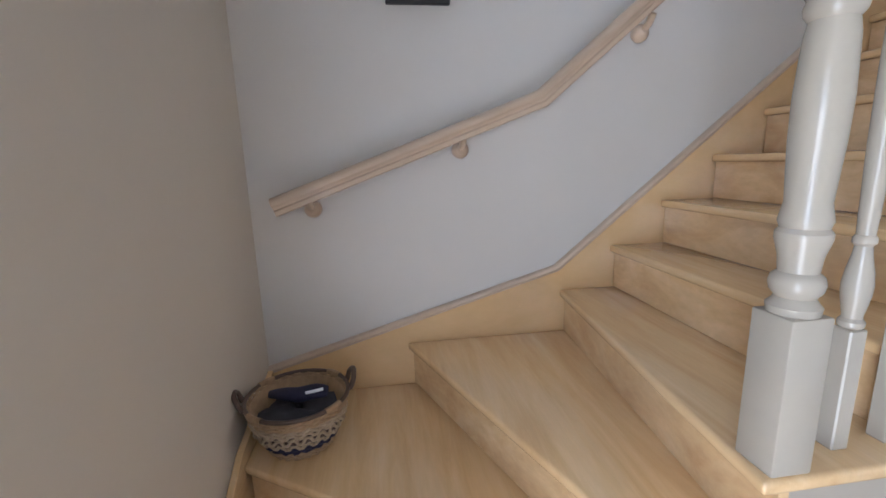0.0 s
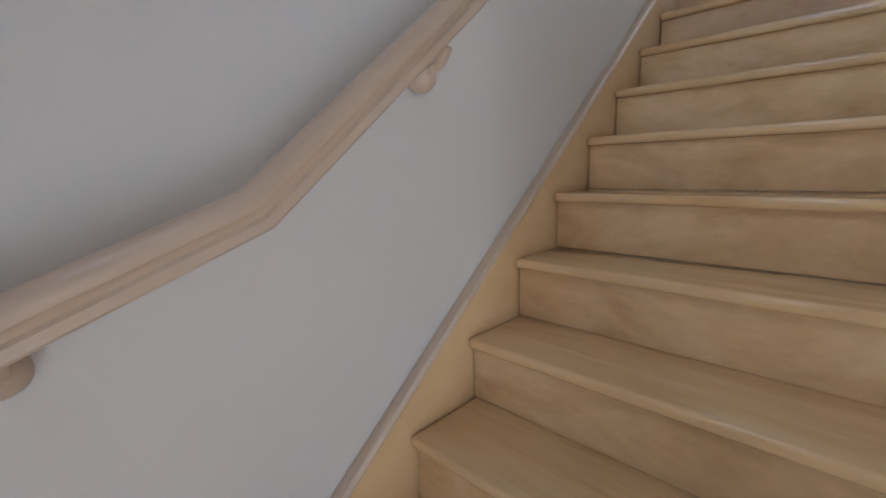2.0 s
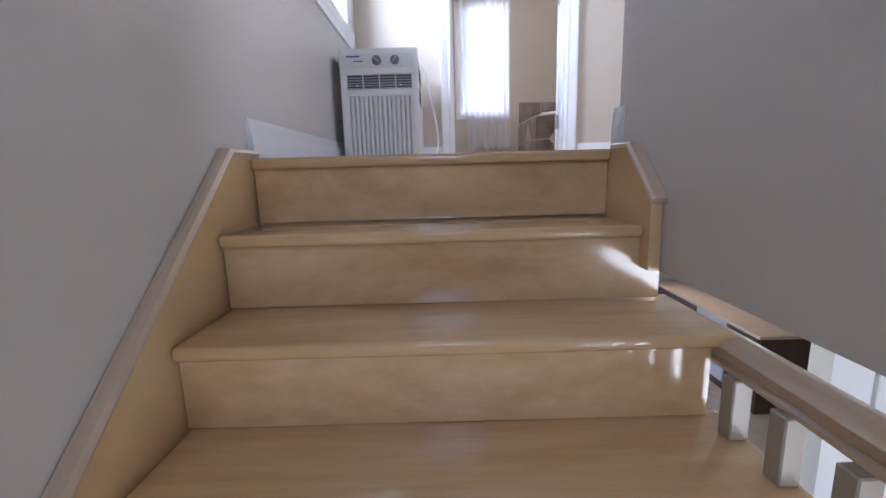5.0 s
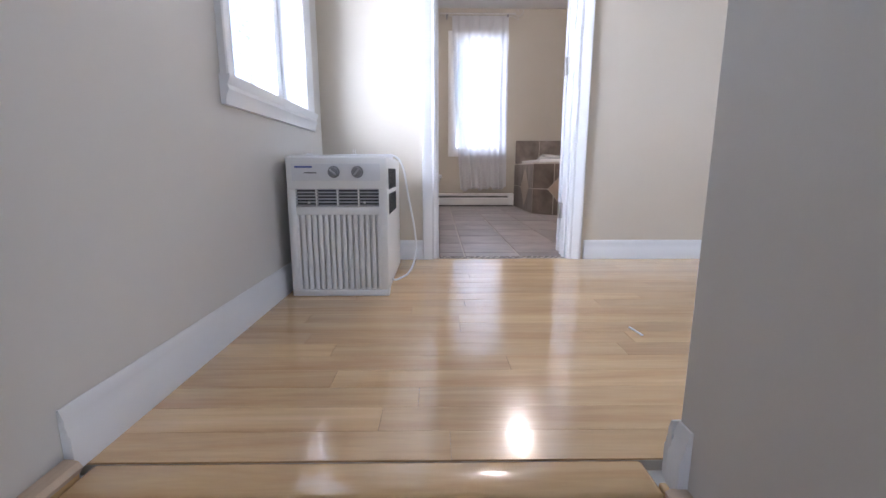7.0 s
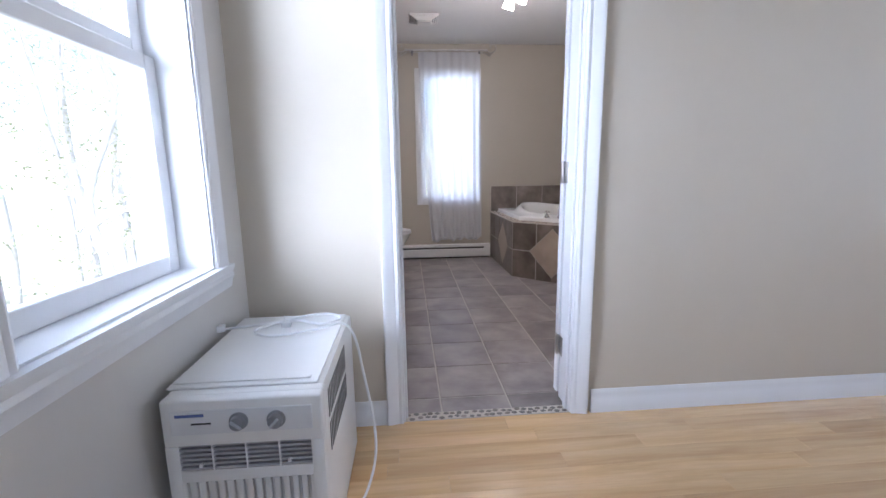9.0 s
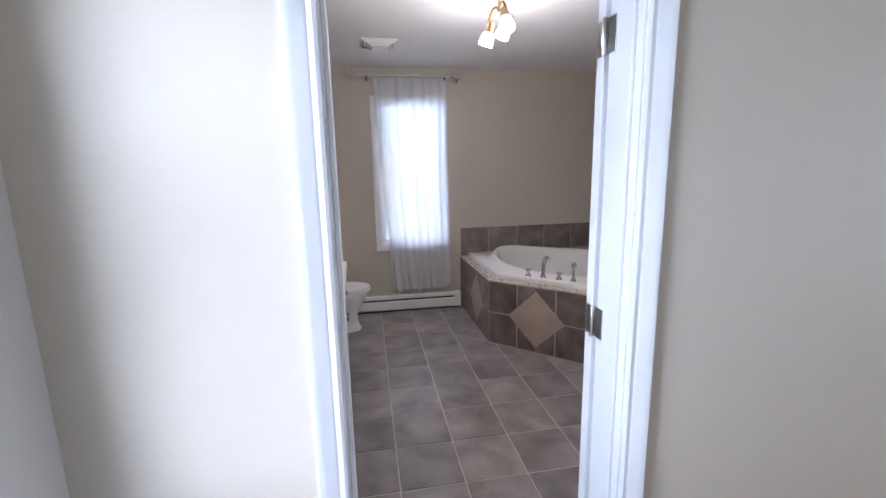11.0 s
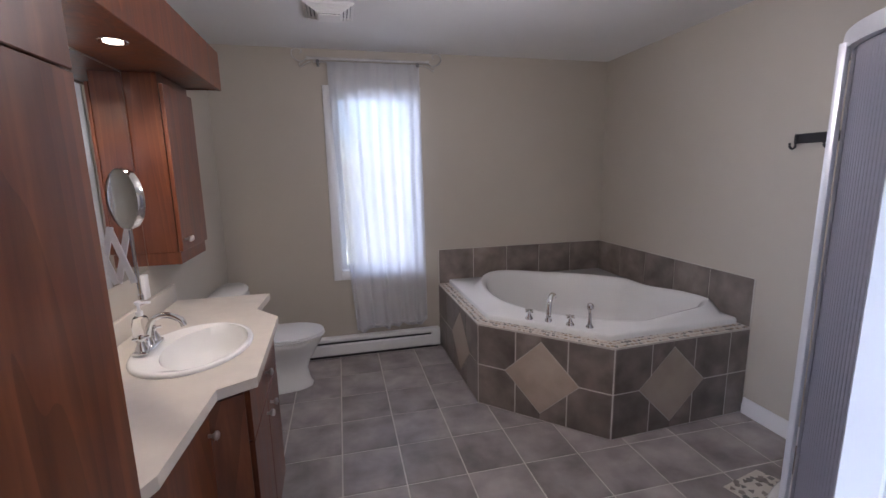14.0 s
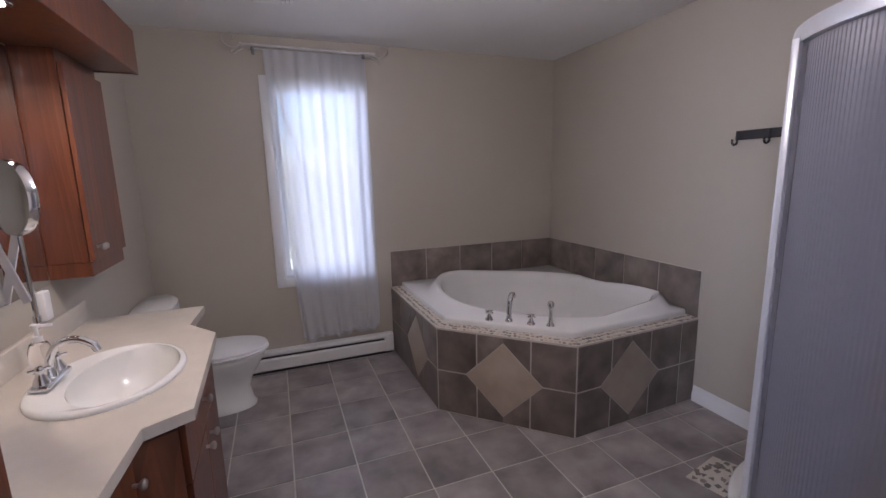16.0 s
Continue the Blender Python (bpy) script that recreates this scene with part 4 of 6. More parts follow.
def tiled_tub():
    t = thing("bathtub", (2.5, 4.4, 0.0), "white corner bathtub in a brown tiled surround with beige diamonds", "bathtub")
    A, B, C, D = Vector((1.655, BATH_N - 0.001)), Vector((1.668, 4.228)), Vector((2.272, 3.632)), Vector((BATH_E - 0.001, 3.682))
    H = 0.562
    poly = [A, B, C, D, Vector((BATH_E - 0.001, BATH_N - 0.001))]
    core = [(A.x - 0.0012, A.y), (B.x - 0.0012, B.y - 0.0005), (C.x, C.y - 0.0012), (D.x, D.y - 0.0012)]
    # hollow surround, open in the middle for the basin
    front = [Vector(p) for p in core]
    shell = bmesh.new()
    inner = [Vector((A.x + 0.12, A.y)), Vector((B.x + 0.11, B.y + 0.05)), Vector((C.x + 0.05, C.y + 0.12)), Vector((D.x, D.y + 0.12))]
    for i in range(3):
        prism([front[i], front[i + 1], inner[i + 1], inner[i]], "z", 0.0, H - 0.006, bm=shell)
    part("surround", shell, GROUT, t, smooth=None)
    # tiles of the three faces: column edges from the start of each face
    faces = [(B, A, [0, 0.255, 0.565, 0.825, 1.072], 0.41, False), (B, C, [0, 0.263, 0.592, (C - B).length], 0.4275, True), (C, D, [0, 0.254, 0.566, 0.83, (D - C).length], 0.41, False)]
    g = 0.004
    half = 0.232
    for P, Q, cols, mid, _ in faces:
        d = (Q - P).normalized()
        n = Vector((-d.y, d.x))
        if n.dot(Vector((2.6, 4.6)) - P) > 0:
            n = -n

        def slab(shape, mat, off, th, name):
            bm = bmesh.new()
            vs = []
            for o in (off, off + th):
                vs.append([bm.verts.new((P.x + d.x * u + n.x * o, P.y + d.y * u + n.y * o, z)) for u, z in shape])
            fs = [bm.faces.new(vs[0]), bm.faces.new(vs[1])]
            for i in range(len(shape)):
                fs.append(bm.faces.new((vs[0][i], vs[0][(i + 1) % len(shape)], vs[1][(i + 1) % len(shape)], vs[1][i])))
            bmesh.ops.recalc_face_normals(bm, faces=fs)
            es = [e for e in fs[1].edges]
            bmesh.ops.bevel(bm, geom=es, offset=0.0015, segments=1, affect="EDGES")
            part(name, bm, mat, t, smooth=None)
        zc = 0.281

        def cut(poly, keep):
            """Clips a polygon by a half plane keep(u, z) >= 0, linear."""
            out = []
            for i in range(len(poly)):
                p, q = poly[i], poly[(i + 1) % len(poly)]
                a, b = keep(*p), keep(*q)
                if a >= 0:
                    out.append(p)
                if (a > 0 > b) or (a < 0 < b):
                    s = a / (a - b)
                    out.append((p[0] + (q[0] - p[0]) * s, p[1] + (q[1] - p[1]) * s))
            return out
        for i in range(len(cols) - 1):
            a, b = cols[i] + g, cols[i + 1] - g
            for z0, z1, up in ((0.006, zc - g, -1), (zc + g, H - 0.012, 1)):
                shape = [(a, z0), (b, z0), (b, z1), (a, z1)]
                hw = half + 0.006
                # the tile's part outside the diamond: left and right of it
                for side in (-1, 1):
                    if side < 0 and a > mid or side > 0 and b < mid:
                        continue
                    s = cut(shape, lambda u, z: side * (u - mid)) if a < mid < b else shape
                    s = cut(s, lambda u, z: side * (u - mid) + up * (z - zc) - hw) if s else s
                    if len(s) >= 3:
                        slab(s, TUB_TILE, -0.006, 0.0095, "tile")
        slab([(mid - half, zc), (mid, zc - half), (mid + half, zc), (mid, zc + half)], STONE, -0.006, 0.010, "diamond_tile")
    # splash tiles on the two walls
    for i in range(5):
        a = 1.655 + 0.3195 * i
        part("splash_tile", bbox(a + 0.003, a + 0.3165, BATH_N - 0.012, BATH_N - 0.0012, H + 0.004, 0.868, bevel=0.002, seg=1), TUB_TILE, t, smooth=None)
        b = 3.682 + 0.3205 * i
        part("splash_tile", bbox(BATH_E - 0.012, BATH_E - 0.0012, b + 0.003, b + 0.3175, H + 0.004, 0.868, bevel=0.002, seg=1), TUB_TILE, t, smooth=None)
    part("splash_grout", bbox(1.652, BATH_E - 0.001, BATH_N - 0.007, BATH_N - 0.0008, H, 0.871), GROUT, t, smooth=None)
    part("splash_grout", bbox(BATH_E - 0.007, BATH_E - 0.0008, 3.679, BATH_N - 0.008, H, 0.871), GROUT, t, smooth=None)
    # pebble mosaic on the deck
    deck = bmesh.new()
    outer = [Vector((A.x - 0.003, A.y)), Vector((B.x - 0.003, B.y - 0.002)), Vector((C.x - 0.001, C.y - 0.003)), Vector((D.x, D.y - 0.003))]
    for i in range(3):
        prism([outer[i], outer[i + 1], inner[i + 1], inner[i]], "z", H - 0.0055, H, bm=deck)
    part("deck", deck, MOSAIC_BED, t, smooth=None)
    rng = random.Random(4)
    chips = [bmesh.new() for _ in range(3)]
    for i in range(3):
        p, q, r, s = outer[i], outer[i + 1], inner[i + 1], inner[i]
        ln = (q - p).length
        n = int(ln / 0.026)
        for k in range(n):
            for row in range(3):
                u = (k + 0.5 + rng.uniform(-0.2, 0.2)) / n
                w = (row + 0.5 + rng.uniform(-0.15, 0.15)) / 3.0
                c = (p + (q - p) * u) * (1 - w) + (s + (r - s) * u) * w
                m = rng.randint(4, 6)
                rad = rng.uniform(0.008, 0.0125)
                ph = rng.uniform(0, 6)
                pts = [(c.x + rad * rng.uniform(0.8, 1.2) * math.cos(ph + 6.283 * a / m), c.y + rad * rng.uniform(0.8, 1.2) * math.sin(ph + 6.283 * a / m)) for a in range(m)]
                prism(pts, "z", H, H + 0.0025, bm=chips[rng.randint(0, 2)])
    for bm, mat in zip(chips, (STONE, WARM_CHIP, CHIP)):
        tagged(part("mosaic", bm, mat, t, smooth=None), kind="stuff")
    # acrylic shell: rings from the drain out to the rim's edge
    cen = Vector((2.60, 4.50))
    rim = [Vector((1.745, BATH_N - 0.018)), Vector((1.752, 4.275)), Vector((2.305, 3.725)), Vector((BATH_E - 0.018, 3.765)), Vector((BATH_E - 0.018, BATH_N - 0.018))]

    def edge_at(th):
        dr = Vector((math.cos(th), math.sin(th)))
        best = 9
        for i in range(5):
            p, q = rim[i], rim[(i + 1) % 5]
            e = q - p
            den = dr.x * e.y - dr.y * e.x
            if abs(den) > 1e-9:
                s = ((p.x - cen.x) * e.y - (p.y - cen.y) * e.x) / den
                u = ((p.x - cen.x) * dr.y - (p.y - cen.y) * dr.x) / den
                if s > 0 and -1e-6 <= u <= 1 + 1e-6:
                    best = min(best, s)
        return best
    bm = bmesh.new()
    N = 120
    angles = [2 * math.pi * i / N for i in range(N)]
    for c in rim:
        th = math.atan2(c.y - cen.y, c.x - cen.x) % (2 * math.pi)
        k = min(range(N), key=lambda i: abs(angles[i] - th))
        angles[k] = th
    rings = [[] for _ in range(11)]
    for th in angles:
        dr = Vector((math.cos(th), math.sin(th)))
        E = edge_at(th)
        # the basin's mouth: wide along the tub's long diagonal
        al = th - radians(135)
        lip = 1.0 / math.sqrt((math.cos(al) / 0.83) ** 2 + (math.sin(al) / 0.62) ** 2)
        lip = min(lip, E - 0.055)
        hump = max(0.0, math.cos(al)) ** 6 + max(0.0, -math.cos(al)) ** 6
        zr = 0.602
        zl = 0.622 + 0.062 * hump
        prof = [(0.05, 0.17), (lip * 0.45, 0.175), (lip * 0.66, 0.20), (lip * 0.80, 0.34), (lip * 0.885, 0.52), (lip * 0.925, zl - 0.025), (lip * 0.95, zl - 0.006), (lip * 0.975, zl), (lip + 0.008, zl - 0.006 - 0.02 * hump), (min(lip + 0.03 + 0.02 * hump, E - 0.02), zr + 0.006), (E - 0.012, zr)]
        for ring, (rr, zz) in zip(rings, prof):
            ring.append(bm.verts.new((cen.x + dr.x * rr, cen.y + dr.y * rr, zz)))
    last = []
    for th in angles:
        dr = Vector((math.cos(th), math.sin(th)))
        E = edge_at(th)
        last.append((bm.verts.new((cen.x + dr.x * (E - 0.003), cen.y + dr.y * (E - 0.003), 0.597)), bm.verts.new((cen.x + dr.x * E, cen.y + dr.y * E, 0.585)), bm.verts.new((cen.x + dr.x * E, cen.y + dr.y * E, H + 0.0005))))
    rings += [[l[i] for l in last] for i in range(3)]
    fs = []
    for lo, hi in zip(rings, rings[1:]):
        for i in range(N):
            fs.append(bm.faces.new((lo[i], lo[(i + 1) % N], hi[(i + 1) % N], hi[i])))
    fs.append(bm.faces.new(list(reversed(rings[0]))))
    bmesh.ops.recalc_face_normals(bm, faces=fs)
    part("basin", bm, ACRYLIC, t, "white acrylic basin", smooth=50)
    # chrome fittings along the cut corner
    zt = 0.606
    for (x, y) in ((1.972, 4.105), (2.163, 3.93)):
        k = lathe([(0.026, 0.0), (0.025, 0.006), (0.017, 0.016), (0.011, 0.032), (0.010, 0.044), (0.013, 0.05), (0.010, 0.06), (0.004, 0.064)], 20, None, (x, y, zt))
        for a in (20, 110):
            c, s = math.cos(radians(a)) * 0.03, math.sin(radians(a)) * 0.03
            sweep([(x - c, y - s, zt + 0.051), (x, y, zt + 0.053), (x + c, y + s, zt + 0.051)], circle(0.0055, 8), k)
        part("tap", k, CHROME, t)
    n2 = Vector((0.7, 0.71, 0))
    b = Vector((2.07, 4.03, zt))
    sp = lathe([(0.024, 0.0), (0.023, 0.008), (0.016, 0.02)], 18, None, tuple(b))
    sweep(curve_points([b, b + Vector((0, 0, 0.06)), b + Vector((0, 0, 0.115)) + n2 * 0.012, b + Vector((0, 0, 0.148)) + n2 * 0.045, b + Vector((0, 0, 0.15)) + n2 * 0.085, b + Vector((0, 0, 0.125)) + n2 * 0.11], 6), [(u * 1.3, v) for u, v in circle(0.013, 12)], sp)
    part("spout", sp, CHROME, t)
    b = (2.252, 3.86, zt)
    part("hand_shower", lathe([(0.024, 0.0), (0.023, 0.006), (0.014, 0.018), (0.012, 0.03), (0.011, 0.09), (0.014, 0.102), (0.02, 0.115), (0.022, 0.128), (0.018, 0.142), (0.008, 0.15)], 20, None, b), CHROME, t)


MOSAIC_BED = mottled("mosaic_bed", (0.60, 0.55, 0.48), (0.54, 0.49, 0.43), 25.0, 0.6)
WARM_CHIP = mottled("tan_chip", (0.36, 0.27, 0.19), (0.27, 0.20, 0.145), 20.0, 0.5)
CHIP = mottled("grey_chip", (0.20, 0.185, 0.17), (0.15, 0.14, 0.13), 20.0, 0.5)
tiled_tub()


COUNTER_Z = 0.892
COUNTER = [(0.345, 2.504), (0.41, 2.645), (0.432, 3.03), (0.540, 3.09), (0.524, 3.72), (0.408, 3.868), (0.425, 4.155)]


def inset(pts, d):
    return [(x - d, y) for x, y in pts]


def knob(parent, x, y, z, nx=1.0, ny=0.0):
    k = lathe([(0.006, 0.0), (0.0055, 0.012), (0.009, 0.016), (0.0135, 0.02), (0.0145, 0.025), (0.011, 0.03), (0.004, 0.032)], 16)
    ang = math.atan2(ny, nx)
    bmesh.ops.rotate(k, verts=k.verts, cent=(0, 0, 0), matrix=Matrix.Rotation(ang, 3, "Z") @ Matrix.Rotation(radians(90), 3, "Y"))
    bmesh.ops.translate(k, verts=k.verts, vec=(x, y, z))
    return part("knob", k, NICKEL, parent, "brushed nickel knob")


def panel_between(p, q, z0, z1, th, mat, parent, name, gap=0.003):
    """A door standing between two plan points, proud of the line by th on its outer side (+x)."""
    p, q = Vector(p), Vector(q)
    d = (q - p).normalized()
    n = Vector((d.y, -d.x))
    if n.x < 0:
        n = -n
    a, b = p + d * gap, q - d * gap
    pts = [a, b, b + n * th, a + n * th]
    return part(name, prism([(v.x, v.y) for v in pts], "z", z0, z1, 0.0015, seg=1), mat, parent), n


def vanity():
    c = thing("vanity_cabinet", (0.2, 3.3, 0.0), "cherry wood vanity cabinet with a stepped front and round nickel knobs", "cabinet")
    inner = inset(COUNTER[1:5], 0.045)
    body = [(BATH_W + 0.002, 2.505), (0.30, 2.505), inner[0], inner[1], inner[2], inner[3], (0.36, 3.80), (BATH_W + 0.002, 3.80)]
    part("body", prism(body, "z", 0.09, COUNTER_Z - 0.17), CHERRY, c)
    for p, q in zip(body[1:-2], body[2:-1]):
        part("top_rail", prism([p, q, (q[0] - 0.02, q[1]), (p[0] - 0.02, p[1])] if abs(p[0] - q[0]) < abs(p[1] - q[1]) else [p, q, (q[0], q[1] + 0.02), (p[0], p[1] + 0.02)], "z", COUNTER_Z - 0.1695, COUNTER_Z - 0.036), CHERRY, c)
    part("end_rail", bbox(BATH_W + 0.002, 0.338, 3.78, 3.80, COUNTER_Z - 0.1695, COUNTER_Z - 0.036), CHERRY, c)
    part("plinth", prism([(x - 0.05 if x > 0 else x, y) for x, y in body], "z", 0.0, 0.089), DARK_WOOD, c)
    d1, n1 = panel_between(inner[0], inner[1], 0.10, COUNTER_Z - 0.045, 0.018, CHERRY, c, "door")
    knob(d1, 0.408, 2.99, 0.765, n1.x, n1.y)
    d2, n2 = panel_between(inner[1], inner[2], 0.10, COUNTER_Z - 0.045, 0.016, CHERRY, c, "door")
    d3, n3 = panel_between(inner[2], (inner[2][0] * 0.5 + inner[3][0] * 0.5, (inner[2][1] + inner[3][1]) / 2), 0.10, 0.66, 0.018, CHERRY, c, "door")
    d4, n4 = panel_between((inner[2][0] * 0.5 + inner[3][0] * 0.5, (inner[2][1] + inner[3][1]) / 2), inner[3], 0.10, 0.66, 0.018, CHERRY, c, "door")
    dr, n5 = panel_between(inner[2], inner[3], 0.667, COUNTER_Z - 0.045, 0.018, CHERRY, c, "drawer_front")
    knob(dr, 0.506, 3.40, 0.765, n5.x, n5.y)
    knob(d3, 0.506, 3.36, 0.61, n3.x, n3.y)
    knob(d4, 0.506, 3.45, 0.61, n4.x, n4.y)
    # worktop
    top = [(BATH_W + 0.002, 2.504)] + COUNTER + [(BATH_W + 0.002, 4.155)]
    w = thing("vanity_counter", (0.2, 3.3, COUNTER_Z - 0.035), "cream laminate vanity counter with a stepped front edge and low backsplash", "countertop")
    # slab with an oval opening for the bowl
    bm = bmesh.new()
    oval = [(0.262 + 0.192 * math.cos(2 * math.pi * i / 48), 3.415 + 0.249 * math.sin(2 * math.pi * i / 48)) for i in range(48)]
    loops = {}
    for z in (COUNTER_Z - 0.035, COUNTER_Z):
        edges = []
        for key, pts in (("edge", top), ("oval", oval)):
            vs = [bm.verts.new((x, y, z)) for x, y in pts]
            loops[key, z] = vs
            edges += [bm.edges.new((vs[i], vs[(i + 1) % len(vs)])) for i in range(len(vs))]
        bmesh.ops.triangle_fill(bm, use_beauty=True, edges=edges)
    for key in ("edge", "oval"):
        lo, hi = loops[key, COUNTER_Z - 0.035], loops[key, COUNTER_Z]
        for i in range(len(lo)):
            bm.faces.new((lo[i], lo[(i + 1) % len(lo)], hi[(i + 1) % len(lo)], hi[i]))
    bmesh.ops.recalc_face_normals(bm, faces=bm.faces)
    part("top", bm, LAMINATE, w, smooth=None)
    part("backsplash", bbox(BATH_W + 0.002, BATH_W + 0.022, 2.504, 4.155, COUNTER_Z + 0.0005, COUNTER_Z + 0.092, bevel=0.004, seg=2), LAMINATE, w)
    # bowl, dropped into the counter
    s = thing("sink", (0.275, 3.42, COUNTER_Z), "oval white ceramic drop-in sink", "sink")
    cx, cy, ax, ay = 0.262, 3.415, 0.205, 0.262
    prof = [(1.0, 0.001), (1.0, 0.006), (0.985, 0.012), (0.95, 0.015), (0.91, 0.014)]
    bm = bmesh.new()
    N = 56
    rings = []
    for rr, z in prof:
        rings.append([bm.verts.new((cx + ax * rr * math.cos(2 * math.pi * i / N), cy + ay * rr * math.sin(2 * math.pi * i / N), COUNTER_Z + z)) for i in range(N)])
    for rr, z in [(1.0, 0.008), (0.95, -0.03), (0.86, -0.075), (0.66, -0.12), (0.35, -0.14), (0.1, -0.145)]:
        rings.append([bm.verts.new((cx + 0.042 + 0.145 * rr * math.cos(2 * math.pi * i / N), cy + 0.225 * rr * math.sin(2 * math.pi * i / N), COUNTER_Z + z)) for i in range(N)])
    fs = []
    for lo, hi in zip(rings, rings[1:]):
        for i in range(N):
            fs.append(bm.faces.new((lo[i], lo[(i + 1) % N], hi[(i + 1) % N], hi[i])))
    fs.append(bm.faces.new(rings[-1]))
    bmesh.ops.recalc_face_normals(bm, faces=fs)
    part("bowl", bm, CERAMIC, s, smooth=60)
    part("drain", lathe([(0.024, 0.0), (0.024, 0.003), (0.018, 0.004), (0.004, 0.002)], 18, None, (cx + 0.042, cy, COUNTER_Z - 0.1445)), CHROME, s)
    return w


def faucet():
    f = thing("sink_faucet", (0.115, 3.40, COUNTER_Z + 0.014), "chrome two-handle sink faucet with an arched spout", "faucet")
    z = COUNTER_Z + 0.0145
    x, y = 0.108, 3.415
    part("base_plate", bbox(x - 0.026, x + 0.026, y - 0.08, y + 0.08, z, z + 0.018, bevel=0.008, seg=3), CHROME, f)
    sp = sweep(curve_points([(x, y, z + 0.014), (x + 0.004, y, z + 0.07), (x + 0.03, y, z + 0.115), (x + 0.075, y, z + 0.125), (x + 0.115, y, z + 0.105), (x + 0.128, y, z + 0.08)], 6), circle(0.0115, 12))
    lathe([(0.02, 0.0), (0.018, 0.012), (0.013, 0.03)], 18, sp, (x, y, z + 0.016))
    part("spout", sp, CHROME, f)
    for s in (-1, 1):
        k = lathe([(0.021, 0.0), (0.02, 0.01), (0.012, 0.026), (0.0095, 0.038), (0.013, 0.046), (0.008, 0.056), (0.003, 0.058)], 18, None, (x, y + s * 0.055, z + 0.017))
        for a in (30, 120):
            c, d = 0.026 * math.cos(radians(a)), 0.026 * math.sin(radians(a))
            sweep([(x - c, y + s * 0.055 - d, z + 0.062), (x + c, y + s * 0.055 + d, z + 0.062)], circle(0.005, 8), k)
        part("handle", k, CHROME, f)


vanity()
faucet()


def soap_dispenser():
    s = thing("soap_dispenser", (0.03, 3.56, COUNTER_Z), "clear soap bottle with a white pump", "soap dispenser")
    part("bottle", lathe([(0.028, 0.001), (0.032, 0.012), (0.032, 0.075), (0.024, 0.098), (0.012, 0.106)], 20, None, (0.03, 3.56, COUNTER_Z)), GLASS, s, "clear plastic bottle")
    p = lathe([(0.013, 0.104), (0.014, 0.122), (0.006, 0.124), (0.005, 0.15), (0.012, 0.151), (0.013, 0.162), (0.006, 0.166)], 16, None, (0.03, 3.56, COUNTER_Z))
    box(p, 0.03, 0.075, 3.555, 3.565, COUNTER_Z + 0.152, COUNTER_Z + 0.161, 0.002, 1)
    part("pump", p, TRIM, s)


soap_dispenser()
solid("night_light", bbox(BATH_W + 0.001, BATH_W + 0.03, 3.79, 3.84, 1.0, 1.11, bevel=0.006), TRIM, "small white plug-in box on the wall outlet under the mirror", "night light")


def tall_cabinet():
    c = thing("tall_cabinet", (0.19, 2.18, 0.0), "tall cherry wood linen cabinet with plain doors and round knobs", "cabinet")
    y0, y1, xf = BATH_S + 0.012, 2.50, 0.427
    part("body", bbox(BATH_W + 0.002, xf, y0, y1, 0.0, 2.29, bevel=0.002, seg=1), CHERRY, c)
    lo = part("door", bbox(xf + 0.0005, xf + 0.018, y0 + 0.004, y1 - 0.003, 0.1, 1.7035, bevel=0.002, seg=1), CHERRY, c)
    hi = part("door", bbox(xf + 0.0005, xf + 0.018, 2.114, y1 - 0.003, 1.706, 2.27, bevel=0.002, seg=1), CHERRY, c)
    far = part("door", bbox(xf + 0.0005, xf + 0.018, y0 + 0.004, 2.110, 1.706, 2.27, bevel=0.002, seg=1), CHERRY, c)
    knob(lo, xf + 0.018, 2.20, 1.057)
    knob(hi, xf + 0.018, 2.18, 1.737)
    knob(far, xf + 0.018, 2.085, 1.737)


tall_cabinet()


def medicine_cabinet():
    c = thing("wall_cabinet", (0.02, 4.1, 1.13), "cherry wood wall cabinet with a plain door and two small knobs", "cabinet")
    y0, y1 = 3.918, 4.315
    part("body", bbox(BATH_W + 0.002, 0.078, y0, y1, 1.19, 2.0, bevel=0.001, seg=1), CHERRY, c)
    part("bottom_rail", bbox(BATH_W + 0.002, 0.086, y0 + 0.002, y1 - 0.01, 1.13, 1.1895, bevel=0.002, seg=1), CHERRY, c)
    d = part("door", bbox(0.081, 0.098, y0 + 0.003, y1 - 0.001, 1.192, 1.955, bevel=0.002, seg=1), CHERRY, c)
    knob(d, 0.098, y0 + 0.045, 1.245)
    knob(d, 0.098, y0 + 0.075, 1.245)


medicine_cabinet()


def light_valance():
    v = thing("light_valance", (0.1, 3.4, 2.0), "cherry wood light valance box above the mirror with a recessed spotlight", "valance")
    y0, y1 = 2.503, 4.318
    bm = bmesh.new()
    box(bm, BATH_W + 0.002, 0.23, y0, y1, 2.0, 2.018)
    box(bm, BATH_W + 0.002, 0.23, y0, y1, 2.17, 2.186)
    part("box", bm, CHERRY, v, smooth=None)
    part("fascia", bbox(0.2305, 0.249, y0, y1 + 0.002, 1.994, 2.19, bevel=0.002, seg=1), CHERRY, v)
    part("end_panel", bbox(BATH_W + 0.002, 0.23, y1 - 0.016, y1 + 0.001, 1.996, 2.188, bevel=0.001, seg=1), CHERRY, v)
    for y in (3.45,):
        sp = part("spotlight", lathe([(0.030, -0.002), (0.044, -0.004), (0.046, -0.001), (0.044, 0.0)], 28, None, (0.12, y, 2.0)), CHROME, v, "chrome recessed spotlight")
        part("bulb", lathe([(0.001, -0.0055), (0.029, -0.005), (0.029, -0.003)], 20, None, (0.12, y, 2.0)), BULB, sp)


light_valance()


